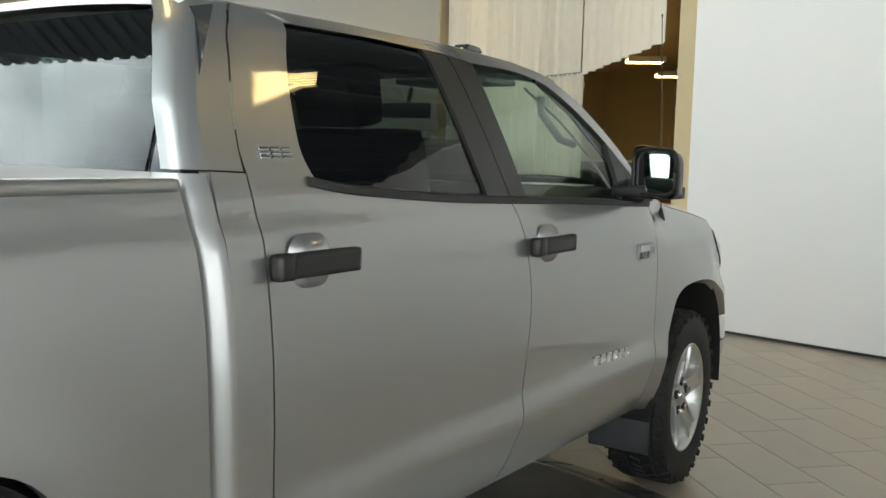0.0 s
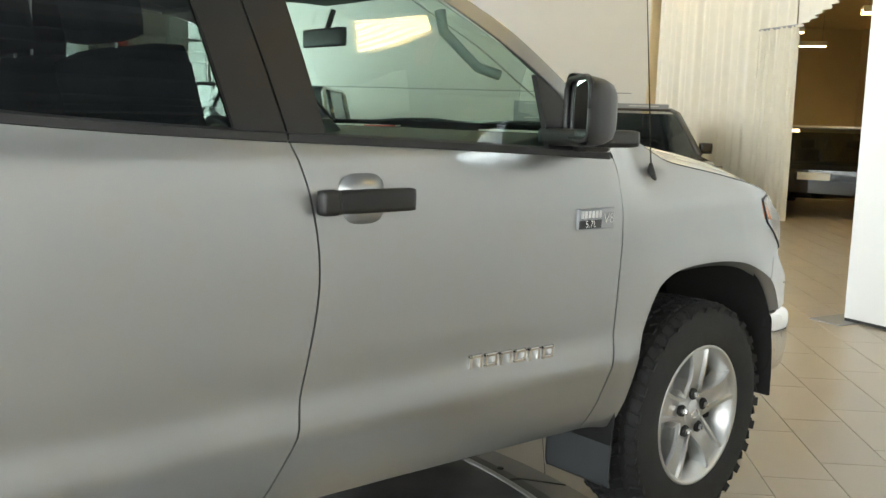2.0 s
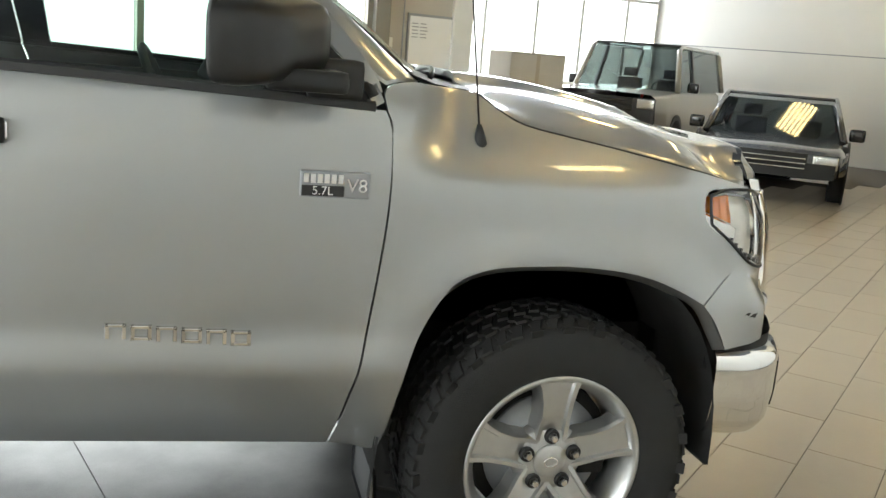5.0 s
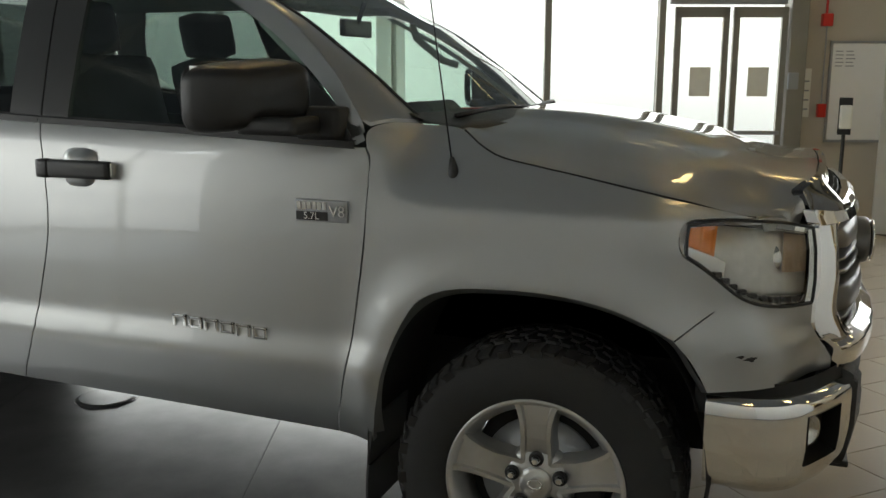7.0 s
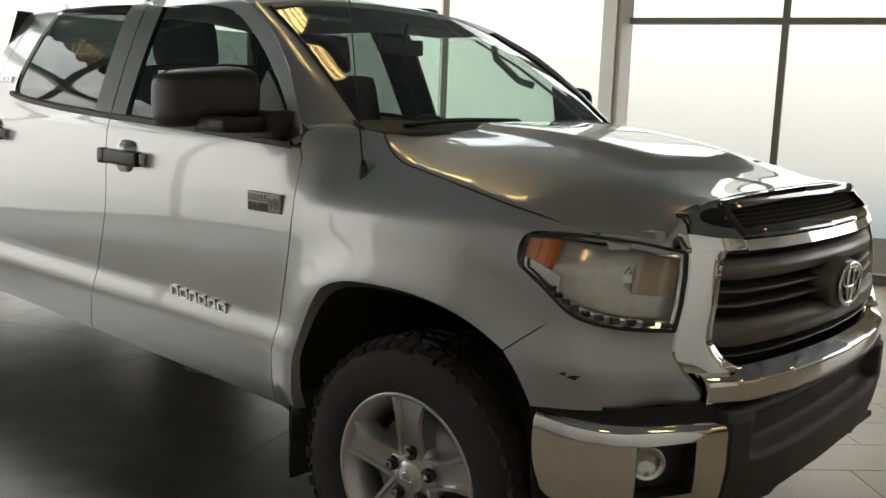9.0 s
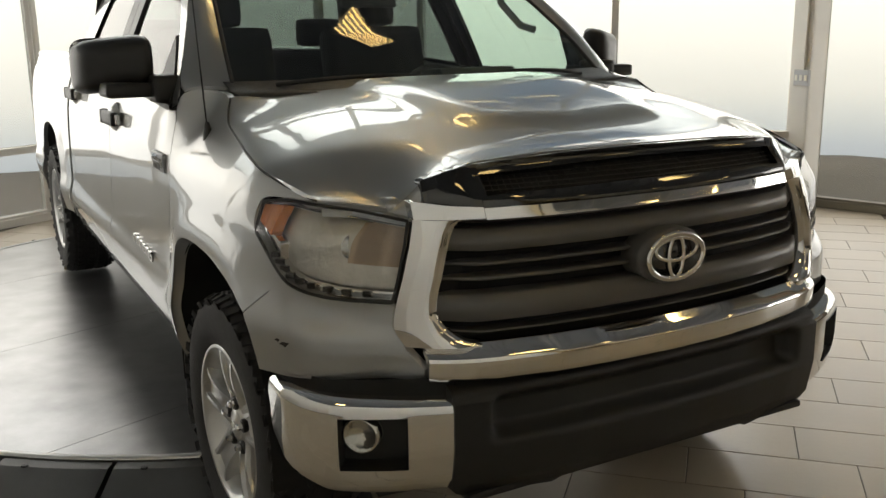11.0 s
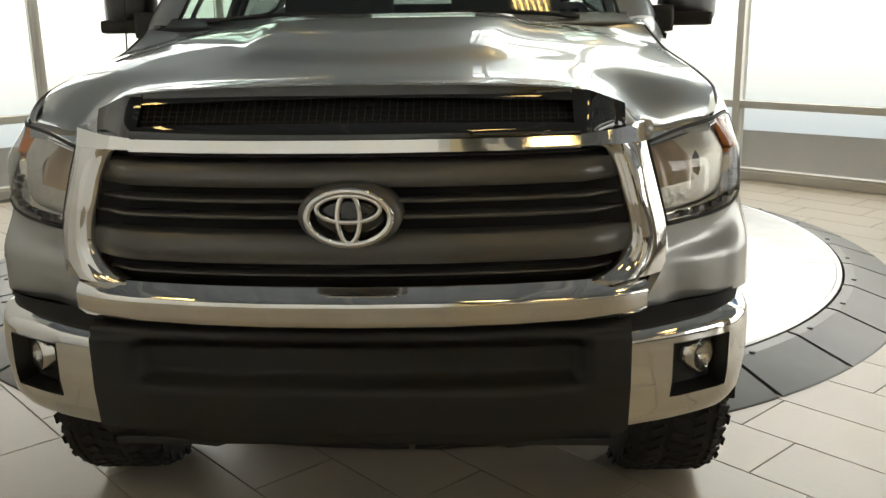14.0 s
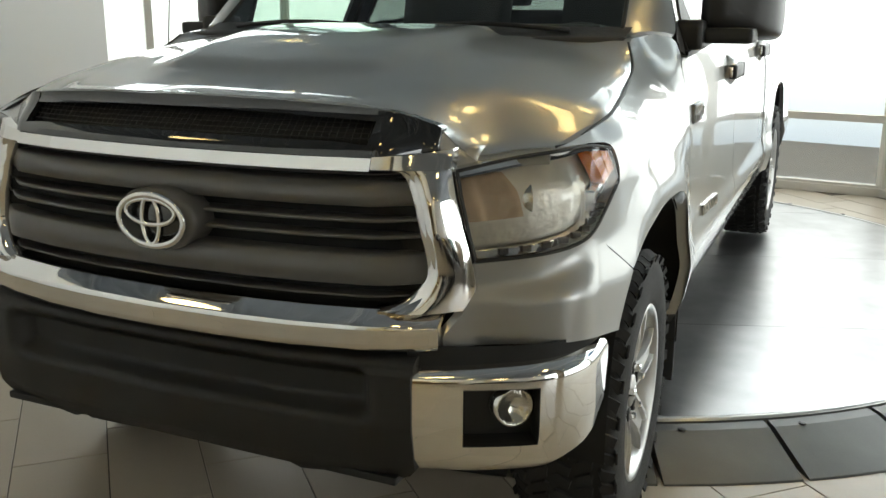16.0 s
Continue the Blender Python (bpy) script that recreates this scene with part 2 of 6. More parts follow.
def join(bm, other, m=None):
    me = bpy.data.meshes.new("t")
    if m is not None:
        other.transform(m)
    other.to_mesh(me)
    other.free()
    bm.from_mesh(me)
    bpy.data.meshes.remove(me)
    return bm


def lathe(profile, n=48, axis="y", cap=False):
    """profile: (radius, along axis)."""
    bm = bmesh.new()
    rings = []
    for r, h in profile:
        ring = []
        for i in range(n):
            a = 2 * math.pi * i / n
            c, s = r * math.cos(a), r * math.sin(a)
            ring.append(bm.verts.new((c, h, s) if axis == "y" else (c, s, h)))
        rings.append(ring)
    for p, q in zip(rings, rings[1:]):
        for i in range(n):
            bm.faces.new((p[i], p[(i + 1) % n], q[(i + 1) % n], q[i]))
    if cap:
        bm.faces.new(rings[0])
        bm.faces.new(rings[-1])
    return bm


def tube(pts, r, n=8, taper=1.0):
    bm = bmesh.new()
    pts = [Vector(p) for p in pts]
    rings = []
    for i, p in enumerate(pts):
        d = (pts[min(i + 1, len(pts) - 1)] - pts[max(i - 1, 0)]).normalized()
        u = d.orthogonal().normalized()
        if abs(d.z) < 0.9:
            u = d.cross(Vector((0, 0, 1))).normalized()
        w = d.cross(u)
        k = r * (1 + (taper - 1) * i / max(1, len(pts) - 1))
        rings.append([bm.verts.new(p + k * (math.cos(2 * math.pi * j / n) * u + math.sin(2 * math.pi * j / n) * w)) for j in range(n)])
    for p, q in zip(rings, rings[1:]):
        for j in range(n):
            bm.faces.new((p[j], p[(j + 1) % n], q[(j + 1) % n], q[j]))
    bm.faces.new(rings[0])
    bm.faces.new(rings[-1])
    return bm


def prism(poly, a, b, axis="y", bevel=0.0):
    """An outline (two coordinates) drawn out from a to b along an axis."""
    bm = bmesh.new()

    def at(p, h):
        return {"y": (p[0], h, p[1]), "z": (p[0], p[1], h), "x": (h, p[0], p[1])}[axis]

    lo, hi = [bm.verts.new(at(p, a)) for p in poly], [bm.verts.new(at(p, b)) for p in poly]
    bm.faces.new(lo)
    bm.faces.new(hi)
    for i in range(len(poly)):
        j = (i + 1) % len(poly)
        bm.faces.new((lo[i], lo[j], hi[j], hi[i]))
    if bevel:
        bmesh.ops.recalc_face_normals(bm, faces=bm.faces)
        bmesh.ops.bevel(bm, geom=list(bm.edges), offset=bevel, segments=2, profile=0.6, affect="EDGES")
    return bm


def curve(pts, n):
    """n + 1 points at even steps of length along a smooth line through pts."""
    p = [np.array(q, float) for q in pts]
    fine = []
    for i in range(len(p) - 1):
        a, b, c, d = p[max(i - 1, 0)], p[i], p[i + 1], p[min(i + 2, len(p) - 1)]
        for s in np.linspace(0, 1, 12, endpoint=False):
            fine.append(b + 0.5 * s * ((c - a) + s * ((2 * a - 5 * b + 4 * c - d) + s * (3 * (b - c) + d - a))) if len(p) > 2 else b + s * (c - b))
    fine.append(p[-1])
    fine = np.array(fine)
    ln = np.r_[0, np.cumsum(np.linalg.norm(np.diff(fine, axis=0), axis=1))]
    s = np.linspace(0, ln[-1], n + 1)
    return np.stack([np.interp(s, ln, fine[:, i]) for i in range(fine.shape[1])], 1)


def steps(n, edge=0.012):
    return np.r_[0, edge, np.linspace(0, 1, n + 1)[1:-1], 1 - edge, 1]


def at_step(c, s):
    f = s * (len(c) - 1)
    i = min(int(f), len(c) - 2)
    return c[i] + (f - i) * (c[i + 1] - c[i])


def coons(bottom, top, left, right, nu, nv, edge=0.012):
    """A grid of points filling four edges; bottom and top run from left to right, left and right from bottom to top."""
    b, t, l, r = curve(bottom, 80), curve(top, 80), curve(left, 80), curve(right, 80)
    out = []
    for u in steps(nu, edge):
        row = []
        for v in steps(nv, edge):
            pb, pt, pl, pr = at_step(b, u), at_step(t, u), at_step(l, v), at_step(r, v)
            row.append((1 - v) * pb + v * pt + (1 - u) * pl + u * pr - ((1 - u) * (1 - v) * b[0] + u * (1 - v) * b[-1] + (1 - u) * v * t[0] + u * v * t[-1]))
        out.append(row)
    return out


def sheet(grid, inward=None, depth=0.016):
    """A smooth sheet over a grid of 3D points, its rim turned in."""
    bm = bmesh.new()
    v = [[bm.verts.new(p) for p in row] for row in grid]
    for i in range(len(v) - 1):
        for j in range(len(v[0]) - 1):
            bm.faces.new((v[i][j], v[i + 1][j], v[i + 1][j + 1], v[i][j + 1]))
    if inward is not None:
        rim = [r[0] for r in v] + v[-1][1:] + [r[-1] for r in reversed(v[:-1])] + list(reversed(v[0][1:-1]))
        back = [bm.verts.new(p.co + Vector(inward) * depth) for p in rim]
        rim = [bm.verts.new(p.co) for p in rim]
        for i in range(len(rim)):
            j = (i + 1) % len(rim)
            bm.faces.new((rim[i], rim[j], back[j], back[i]))
    return bm


def text_mesh(words, size, depth):
    c = bpy.data.curves.new("words", "FONT")
    c.body, c.size, c.extrude, c.align_x, c.align_y = words, size, depth, "CENTER", "CENTER"
    ob = bpy.data.objects.new("words", c)
    scene.collection.objects.link(ob)
    me = bpy.data.meshes.new_from_object(ob.evaluated_get(bpy.context.evaluated_depsgraph_get()))
    bm = bmesh.new()
    bm.from_mesh(me)
    bpy.data.objects.remove(ob)
    bpy.data.curves.remove(c)
    bpy.data.meshes.remove(me)
    return bm


def smooth(a, b, x):
    s = min(1, max(0, (x - a) / (b - a)))
    return s * s * (3 - 2 * s)


def ease_curve(x, xs, ys, cache={}):
    """A smooth curve through a table of places and values, with no overshoot."""
    key = (id(xs), id(ys))
    if key not in cache:
        h, d = np.diff(xs), np.diff(ys) / np.diff(xs)
        m = [d[0]] + [0.0 if a * b <= 0 else 2 * a * b / (a + b) for a, b in zip(d, d[1:])] + [d[-1]]
        cache[key] = (h, m, xs, ys)
    h, m, _, _ = cache[key]
    if x <= xs[0]:
        return ys[0]
    if x >= xs[-1]:
        return ys[-1]
    i = max(0, int(np.searchsorted(xs, x)) - 1)
    t = (x - xs[i]) / h[i]
    return ys[i] * (1 + 2 * t) * (1 - t) ** 2 + ys[i + 1] * t * t * (3 - 2 * t) + h[i] * (m[i] * t * (1 - t) ** 2 + m[i + 1] * t * t * (t - 1))


def relax(grid, rounds, keep=0):
    """Evens out the heights of a grid, leaving its rim in place."""
    z = np.array([[p.z for p in row] for row in grid])
    for _ in range(rounds):
        q = z.copy()
        q[1:-1, 1:-1] = .5 * z[1:-1, 1:-1] + .125 * (z[:-2, 1:-1] + z[2:, 1:-1] + z[1:-1, :-2] + z[1:-1, 2:])
        z = q
    for i, row in enumerate(grid):
        for j, p in enumerate(row):
            p.z = float(z[i, j])


# ---- the showroom ----
CEIL = 6.2


def wall_run(name, a, b, z0, z1, thick, material, label="painted wall", holes=()):
    """A wall from a to b in plan; holes are (from, to, bottom, top) along it."""
    ob = new(name)
    tagged(ob, label, "wall", kind="structure")
    ln = (Vector(b) - Vector(a)).length
    az = math.degrees(math.atan2(b[1] - a[1], b[0] - a[0]))
    ob.matrix_world = pose(a[0], a[1], 0, 0, 0, az)
    bm = bmesh.new()
    cuts = sorted({0, ln, *[h[0] for h in holes], *[h[1] for h in holes]})
    for p, q in zip(cuts, cuts[1:]):
        zs = [(z0, z1)]
        for h in holes:
            if h[0] < (p + q) / 2 < h[1]:
                zs = [s for s in ((z0, h[2]), (h[3], z1)) if s[1] > s[0]]
        for lo, hi in zs:
            box(bm, (p, 0, lo), (q, thick, hi))
    o = part("wall_face", bm, material, ob)
    return ob, ln


# floor slab and joints under the tiles, ground outside
outside = part("ground", boxes(((-90, -90, -.30), (90, 90, -.12))), M_ASPHALT)
tagged(outside, "dark asphalt lot outside the building", "ground", kind="structure")
floor = part("floor", boxes(((-13, -13, -.10), (34, 34, -.004))), M_GROUT)
tagged(floor, "showroom floor of large beige stone tiles with dark joints", "floor", kind="structure")
# below y .3 the deck overhangs the glass, unseen, to block direct sun
deck = [((-13, -13, CEIL), (34, .3, CEIL + .2)), ((-6.6, .3, CEIL), (34, 34, CEIL + .2))]
ribs = [((-13 if y < .15 else -6.6, y, CEIL - .05), (34, y + .15, CEIL)) for y in [-13 + .3 * k for k in range(110)]]
ceiling = part("ceiling", boxes(*deck, *ribs), M_CEIL)
tagged(ceiling, "blue-grey corrugated roof deck with an added overhang that blocks the sun", "ceiling", kind="structure")

# curved glass front: straight bays between posts
BAYS = [(-2.6, -5.6), (-4.85, -3.4), (-6.2, -.8), (-5.95, 1.75), (-3.06, 5.28)]
GLASS_END = (.62, 6.50)
FAR = [(3.3, 15.6), (8.1, 15.6)]


def glazed(name, a, b, mullions, transoms, sill, frost_top, door=None, lamp=True, strength=1.0, dark=False):
    """A glazed bay: frame posts and rails, frosted panes below, clear panes above."""
    ob = new(name)
    tagged(ob, "tall glazed bay with frosted lower panes in painted frames", "window", kind="structure")
    d = Vector((b[0] - a[0], b[1] - a[1]))
    ln = d.length
    ob.matrix_world = pose(a[0], a[1], 0, 0, 0, math.degrees(math.atan2(d.y, d.x)))
    xs = [0, *mullions, ln]
    zs = [.06, *transoms, CEIL]
    m = M_MULLION_DK if dark else M_MULLION
    for x in xs:
        part("mullion", boxes(((x - .032, -.05, .0), (x + .032, .07, CEIL)), bevel=.006), m, ob)
    for p, q in zip(xs, xs[1:]):
        for z in zs:
            if door and door[0] - .1 < (p + q) / 2 < door[1] + .1 and z < 2.0:
                continue
            part("rail", boxes(((p + .032, -.04, z - .03), (q - .032, .06, z + .03))), m, ob)
        for lo, hi in zip(zs, zs[1:]):
            if door and door[0] < (p + q) / 2 < door[1] and lo < 2.0:
                continue
            o = part("pane", boxes(((p + .03, .0, lo + .03), (q - .03, .008, hi - .03))), M_FROST if lo < frost_top - .1 else G_CLEAR, ob)
            if lo < frost_top - .1:
                o["label"] = "frosted glass pane"
            o.visible_shadow = False
    part("base_rail", boxes(((0, -.06, 0), (ln, .08, .07)), bevel=.005), m, ob)
    if lamp:
        l = bpy.data.lights.new("daylight", "AREA")
        l.shape, l.size, l.size_y = "RECTANGLE", ln - .1, frost_top - sill - .05
        l.energy, l.color = strength * l.size * l.size_y, (0.98, 0.99, 1.0)
        lo = new("daylight", l)
        lo.matrix_world = ob.matrix_world @ pose(ln / 2, .020, (sill + frost_top) / 2, 90, 0, 0)
    return ob


SKY_POWER = 6.0
glazed("window_1", BAYS[1], BAYS[0], [1.2, 2.4], [.64, 2.75, 4.5], .64, 2.75, strength=SKY_POWER)
glazed("window_2", BAYS[2], BAYS[1], [1.4], [.64, 2.75, 4.5], .64, 2.75, strength=SKY_POWER)
glazed("window_3", BAYS[3], BAYS[2], [1.3], [.64, 2.75, 4.5], .64, 2.75, strength=SKY_POWER)
glazed("window_4", BAYS[4], BAYS[3], [1.75, 3.55], [.64, 2.75, 4.5], .64, 2.75, strength=SKY_POWER)
w5 = glazed("window_5", GLASS_END, BAYS[4], [1.26, 2.36], [2.34, 3.6, 5.0], .2, 2.34, strength=SKY_POWER, dark=True)
w6 = glazed("window_6", FAR[1], FAR[0], [.7, 1.7, 2.7, 3.8], [1.1, 2.9, 4.4], .2, 5.5, strength=SKY_POWER * 3.2)

for k in range(4):
    part("number_bar", boxes(((.30 + .095 * k, -.004, 2.52), (.36 + .095 * k, -.001, 2.66))), M_GREYMETAL, w5, "plain grey bar on the glass")

# added glowing sheets stand in for the bright overcast distance outside the glass
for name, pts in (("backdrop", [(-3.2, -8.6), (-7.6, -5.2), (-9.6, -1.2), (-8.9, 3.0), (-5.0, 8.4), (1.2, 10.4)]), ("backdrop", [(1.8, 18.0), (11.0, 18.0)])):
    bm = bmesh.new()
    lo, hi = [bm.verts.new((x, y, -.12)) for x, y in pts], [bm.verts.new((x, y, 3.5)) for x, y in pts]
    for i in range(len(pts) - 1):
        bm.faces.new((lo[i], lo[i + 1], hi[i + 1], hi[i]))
    tagged(part(name, bm, M_HAZE), "glowing sheet painted as hazy daylight outside the windows", "backdrop", kind="structure")

# post with a socket plate and conduit
post = part("column_1", boxes(((-3.17, 5.10, 0), (-2.95, 5.32, CEIL)), bevel=.02), M_MULLION)
tagged(post, "square cream-painted steel column with conduit", "column", kind="structure")
part("conduit", tube([(-3.0, 5.085, 1.22), (-3.0, 5.085, CEIL)], .014), M_MULLION, post)
part("socket_plate", boxes(((-3.10, 5.075, 1.08), (-2.94, 5.10, 1.22)), bevel=.004), M_GREYMETAL, post, "grey triple socket plate")
for k in range(3):
    part("socket", boxes(((-3.085 + k * .05, 5.070, 1.125), (-3.060 + k * .05, 5.076, 1.175))), M_PAPER, post)

# glazed double door in the last bay of the glass front
dx, dy = (BAYS[4][0] - GLASS_END[0]), (BAYS[4][1] - GLASS_END[1])
dl = math.hypot(dx, dy)
d_az = math.degrees(math.atan2(dy, dx))
door = thing("door_1", "glazed double entrance door with push bars", "door", (GLASS_END[0], GLASS_END[1], 0), d_az, kind="structure")
for k, x0 in enumerate((.06, .62)):
    part("door_stile", boxes(((x0, .030, .02), (x0 + .06, .080, 2.18)), ((x0 + .46, .030, .02), (x0 + .52, .080, 2.18)), ((x0, .030, 2.10), (x0 + .52, .080, 2.20)), ((x0, .030, .02), (x0 + .52, .080, .22)), bevel=.004), M_MULLION_DK, door, "bronze door frame")
    part("push_bar", boxes(((x0 + .03, .100, .98), (x0 + .50, .130, 1.02)), bevel=.008), M_GREYMETAL, door, "steel push bar")
    part("door_notice", boxes(((x0 + .16, .084, 1.35), (x0 + .36, .088, 1.63))), M_PAPER, door, "white notice on the glass")
part("door_closer", boxes(((.10, .06, 2.22), (1.20, .15, 2.30)), bevel=.01), M_GREYMETAL, door, "door closer rail")
part("door_post", boxes(((-.12, -.02, 0), (.05, .13, CEIL)), bevel=.01), M_MULLION_DK, door)

# wall beside the door
wb_end = (1.62, 6.83)
ww, wl = wall_run("wall_1", GLASS_END, wb_end, 0, CEIL, .25, M_WALLGREY, "tan painted pier beside the entrance")
wall_run("wall_2", wb_end, FAR[0], 0, CEIL, .25, M_WALL)
col2 = part("column_2", boxes(((1.50, 6.70, 0), (1.72, 6.92, CEIL)), bevel=.02), M_MULLION)
tagged(col2, "cream-painted corner column", "column", kind="structure")
w_az = math.degrees(math.atan2(wb_end[1] - GLASS_END[1], wb_end[0] - GLASS_END[0]))


def on_pier(name, label, cat, x):
    ob = thing(name, label, cat, (GLASS_END[0], GLASS_END[1], 0), w_az)
    return ob, x


board, x = on_pier("whiteboard", "framed whiteboard with faint writing, on the tan wall", "whiteboard", 0)
part("board", boxes(((.40, -.030, .93), (1.02, -.006, 1.86)), bevel=.004), M_BOARD, board)
part("board_frame", boxes(((.38, -.036, 1.86), (1.04, -.004, 1.885)), ((.38, -.036, .905), (1.04, -.004, .93)), ((.38, -.036, .905), (.40, -.004, 1.885))), M_GREYMETAL, board)
for k in range(5):
    part("writing_bar", boxes(((.43, -.034, 1.78 - .035 * k), (.50 + .01 * (k % 2), -.031, 1.79 - .035 * k))), M_GREYMETAL, board)
    part("writing_bar", boxes(((.53, -.034, 1.78 - .035 * k), (.60 + .01 * (k % 3), -.031, 1.79 - .035 * k))), M_GREYMETAL, board)
alarm, x = on_pier("fire_alarm", "red fire alarm sounder with conduit", "alarm", 0)
part("sounder", boxes(((.27, -.07, 2.02), (.37, -.006, 2.14)), bevel=.01), M_RED, alarm)
part("conduit", tube([(.32, -.02, 2.14), (.32, -.02, CEIL - .1)], .012), M_RED, alarm)
pull, x = on_pier("pull_station", "red fire pull station", "alarm", 0)
part("pull_box", boxes(((.29, -.06, 1.15), (.37, -.006, 1.28)), bevel=.008), M_RED, pull)
part("conduit", tube([(.33, -.02, 1.28), (.33, -.02, 2.02)], .008), M_GREYMETAL, pull)
notice, x = on_pier("notice", "white printed notice sheet", "sign", 0)
part("sheet", boxes(((.10, -.012, 1.15), (.22, -.006, 1.62))), M_PAPER, notice)
for k in range(4):
    part("line_bar", boxes(((.115, -.014, 1.22 + .09 * k), (.205, -.012, 1.235 + .09 * k))), M_GREYMETAL, notice)
keypad, x = on_pier("keypad", "small grey alarm keypad on the door post", "keypad", 0)
part("case", boxes(((-.05, -.16, 1.42), (.05, -.125, 1.58)), bevel=.008), M_GREYMETAL, keypad)
san = thing("sanitizer_stand", "black floor stand with a white hand sanitizer dispenser", "dispenser", (1.15, 6.30, 0))
part("pole", tube([(0, 0, .02), (0, 0, 1.30)], .018), M_BLACKPLASTIC, san)
part("foot", lathe([(.001, .02), (.16, .02), (.17, 0)], 24, axis="z", cap=True), M_BLACKPLASTIC, san)
part("back_plate", boxes(((-.06, -.02, 1.0), (.06, .0, 1.35)), bevel=.008), M_BLACKPLASTIC, san)
part("dispenser", boxes(((-.05, -.11, 1.06), (.06, -.02, 1.28)), bevel=.02), M_PAPER, san)
for z0, z1, half, label in ((0, 1.10, .50, "large pale carton on the floor by the windows"), (1.10, 1.62, .46, "pale carton stacked on a larger carton")):
    crate = thing("carton", label, "box", (3.75, 10.9, 0), 8, group="stacked pale cartons")
    part("carton_body", boxes(((-half, -.4, z0), (half, .4, z1 - .004)), bevel=.01), M_CARTON, crate)
    part("tape", boxes(((-.03, -.403, z0 + .01), (.03, -.3995, z1 - .01))), M_TAN, crate, "tan packing tape")
    part("flap_seam", boxes(((-half + .01, -.4025, z1 - .03), (half - .01, -.3995, z1 - .022))), M_GREYMETAL, crate)

# far walls, service bay
HA, HB = FAR[1], (13.6, 9.3)
wall_run("wall_3", HA, HB, 0, CEIL, .25, M_WALL, "white block wall with a horizontal joint")
part("wall_joint", boxes(((0, -.006, 2.06), (7.8, .0, 2.08))), M_GREYMETAL, bpy.data.objects["wall_3"])
wall_run("wall_4", (6.2, 1.35), (7.0, -6.0), 0, CEIL, .25, M_WALL)
wall_run("wall_5", (7.0, -6.0), (2.0, -9.0), 0, CEIL, .25, M_WALL)
wall_run("wall_6", (2.0, -9.0), (-2.6, -5.6), 0, CEIL, .25, M_WALL)
wall_run("wall_7", HB, (17.5, 15.0), 0, CEIL, .25, M_WARMLIT_WALL, "service bay wall with warm lamplight in its colour")
wall_run("wall_8", (17.5, 15.0), (24.0, 10.0), 0, CEIL, .25, M_WARMLIT_WALL, "service bay wall with warm lamplight in its colour")
wall_run("wall_9", (24.0, 10.0), (22.0, .5), 0, CEIL, .25, M_WARMLIT_WALL, "service bay wall with warm lamplight in its colour")
wall_run("wall_10", (22.0, .5), (6.2, 1.35), 0, CEIL, .25, M_WARMLIT_WALL, "service bay wall with warm lamplight in its colour")
bay_roof = part("ceiling_2", prism([(10.9, 4.75), (7.6, 2.35), (6.6, 1.6), (21.8, .8), (23.8, 10.0), (17.5, 14.6), (13.9, 9.3)], 4.26, 4.40, "z"), M_WARMLIT_WALL)
tagged(bay_roof, "low ceiling of the service bay with warm lamplight in its colour", "ceiling", kind="structure")


def drape(name, label, a, b, z0, z1, folds, amp, sag=0.0):
    ob = thing(name, label, "curtain", (a[0], a[1], 0), math.degrees(math.atan2(b[1] - a[1], b[0] - a[0])))
    ln = math.hypot(b[0] - a[0], b[1] - a[1])
    rng = random.Random(len(name) * 7 + folds)
    ph = [rng.uniform(0, 6) for _ in range(4)]
    n = folds * 8
    grid = []
    for i in range(n + 1):
        x = ln * i / n
        w = amp * (math.sin(2 * math.pi * folds * i / n + ph[0]) + .5 * math.sin(2 * math.pi * folds * .43 * i / n + ph[1]) + .3 * math.sin(2 * math.pi * folds * 1.7 * i / n + ph[2]))
        grid.append([Vector((x, w * (.55 + .45 * (1 - s)), z0 + (z1 - z0) * s)) for s in np.linspace(0, 1, 8)])
    part("cloth", sheet(grid, (0, 1, 0), .006), M_CURTAIN, ob, smooth=True)
    part("rod", tube([(0, 0, z1), (ln, 0, z1)], .02), M_GREYMETAL, ob)
    return ob


drape("curtain", "cream curtain gathered beside the service opening", (10.95, 5.45), (10.50, 4.52), .02, 2.98, 8, .06)
drape("curtain", "long cream curtain hanging in soft folds by the white wall", (13.35, 9.2), (10.97, 5.50), .05, CEIL, 14, .05)
drape("curtain", "short cream cloth above the gathered curtain", (11.0, 5.47), (10.56, 4.60), 2.94, CEIL, 4, .03)
drape("curtain", "cream valance cloth over the service opening", (10.52, 4.56), (6.6, 1.66), 2.94, CEIL, 9, .03)

# white partition standing round the camera's side
PART = [(4.12, .45), (3.62, -2.05), (2.2, -4.0), (-.5, -4.35), (-2.95, -3.75)]
for i, (a, b) in enumerate(zip(PART, PART[1:])):
    ob = thing("partition_panel", "tall plain white partition panel on steel feet", "partition", (a[0], a[1], 0), math.degrees(math.atan2(b[1] - a[1], b[0] - a[0])), group="white partition panels")
    ln = math.hypot(b[0] - a[0], b[1] - a[1])
    part("board", boxes(((.004, -.03, .03), (ln - .004, .03, 3.9)), bevel=.006), M_PANEL, ob)
    part("foot_plate", boxes(((-.16, -.22, 0), (.12, .22, .008))), M_GREYMETAL, ob, "thin steel foot plate")
    part("foot_plate", boxes(((ln - .35, -.22, 0), (ln - .1, .22, .008))), M_GREYMETAL, ob, "thin steel foot plate")
    part("bottom_channel", boxes(((.01, -.032, .008), (ln - .01, .032, .03))), M_BLACKPLASTIC, ob)

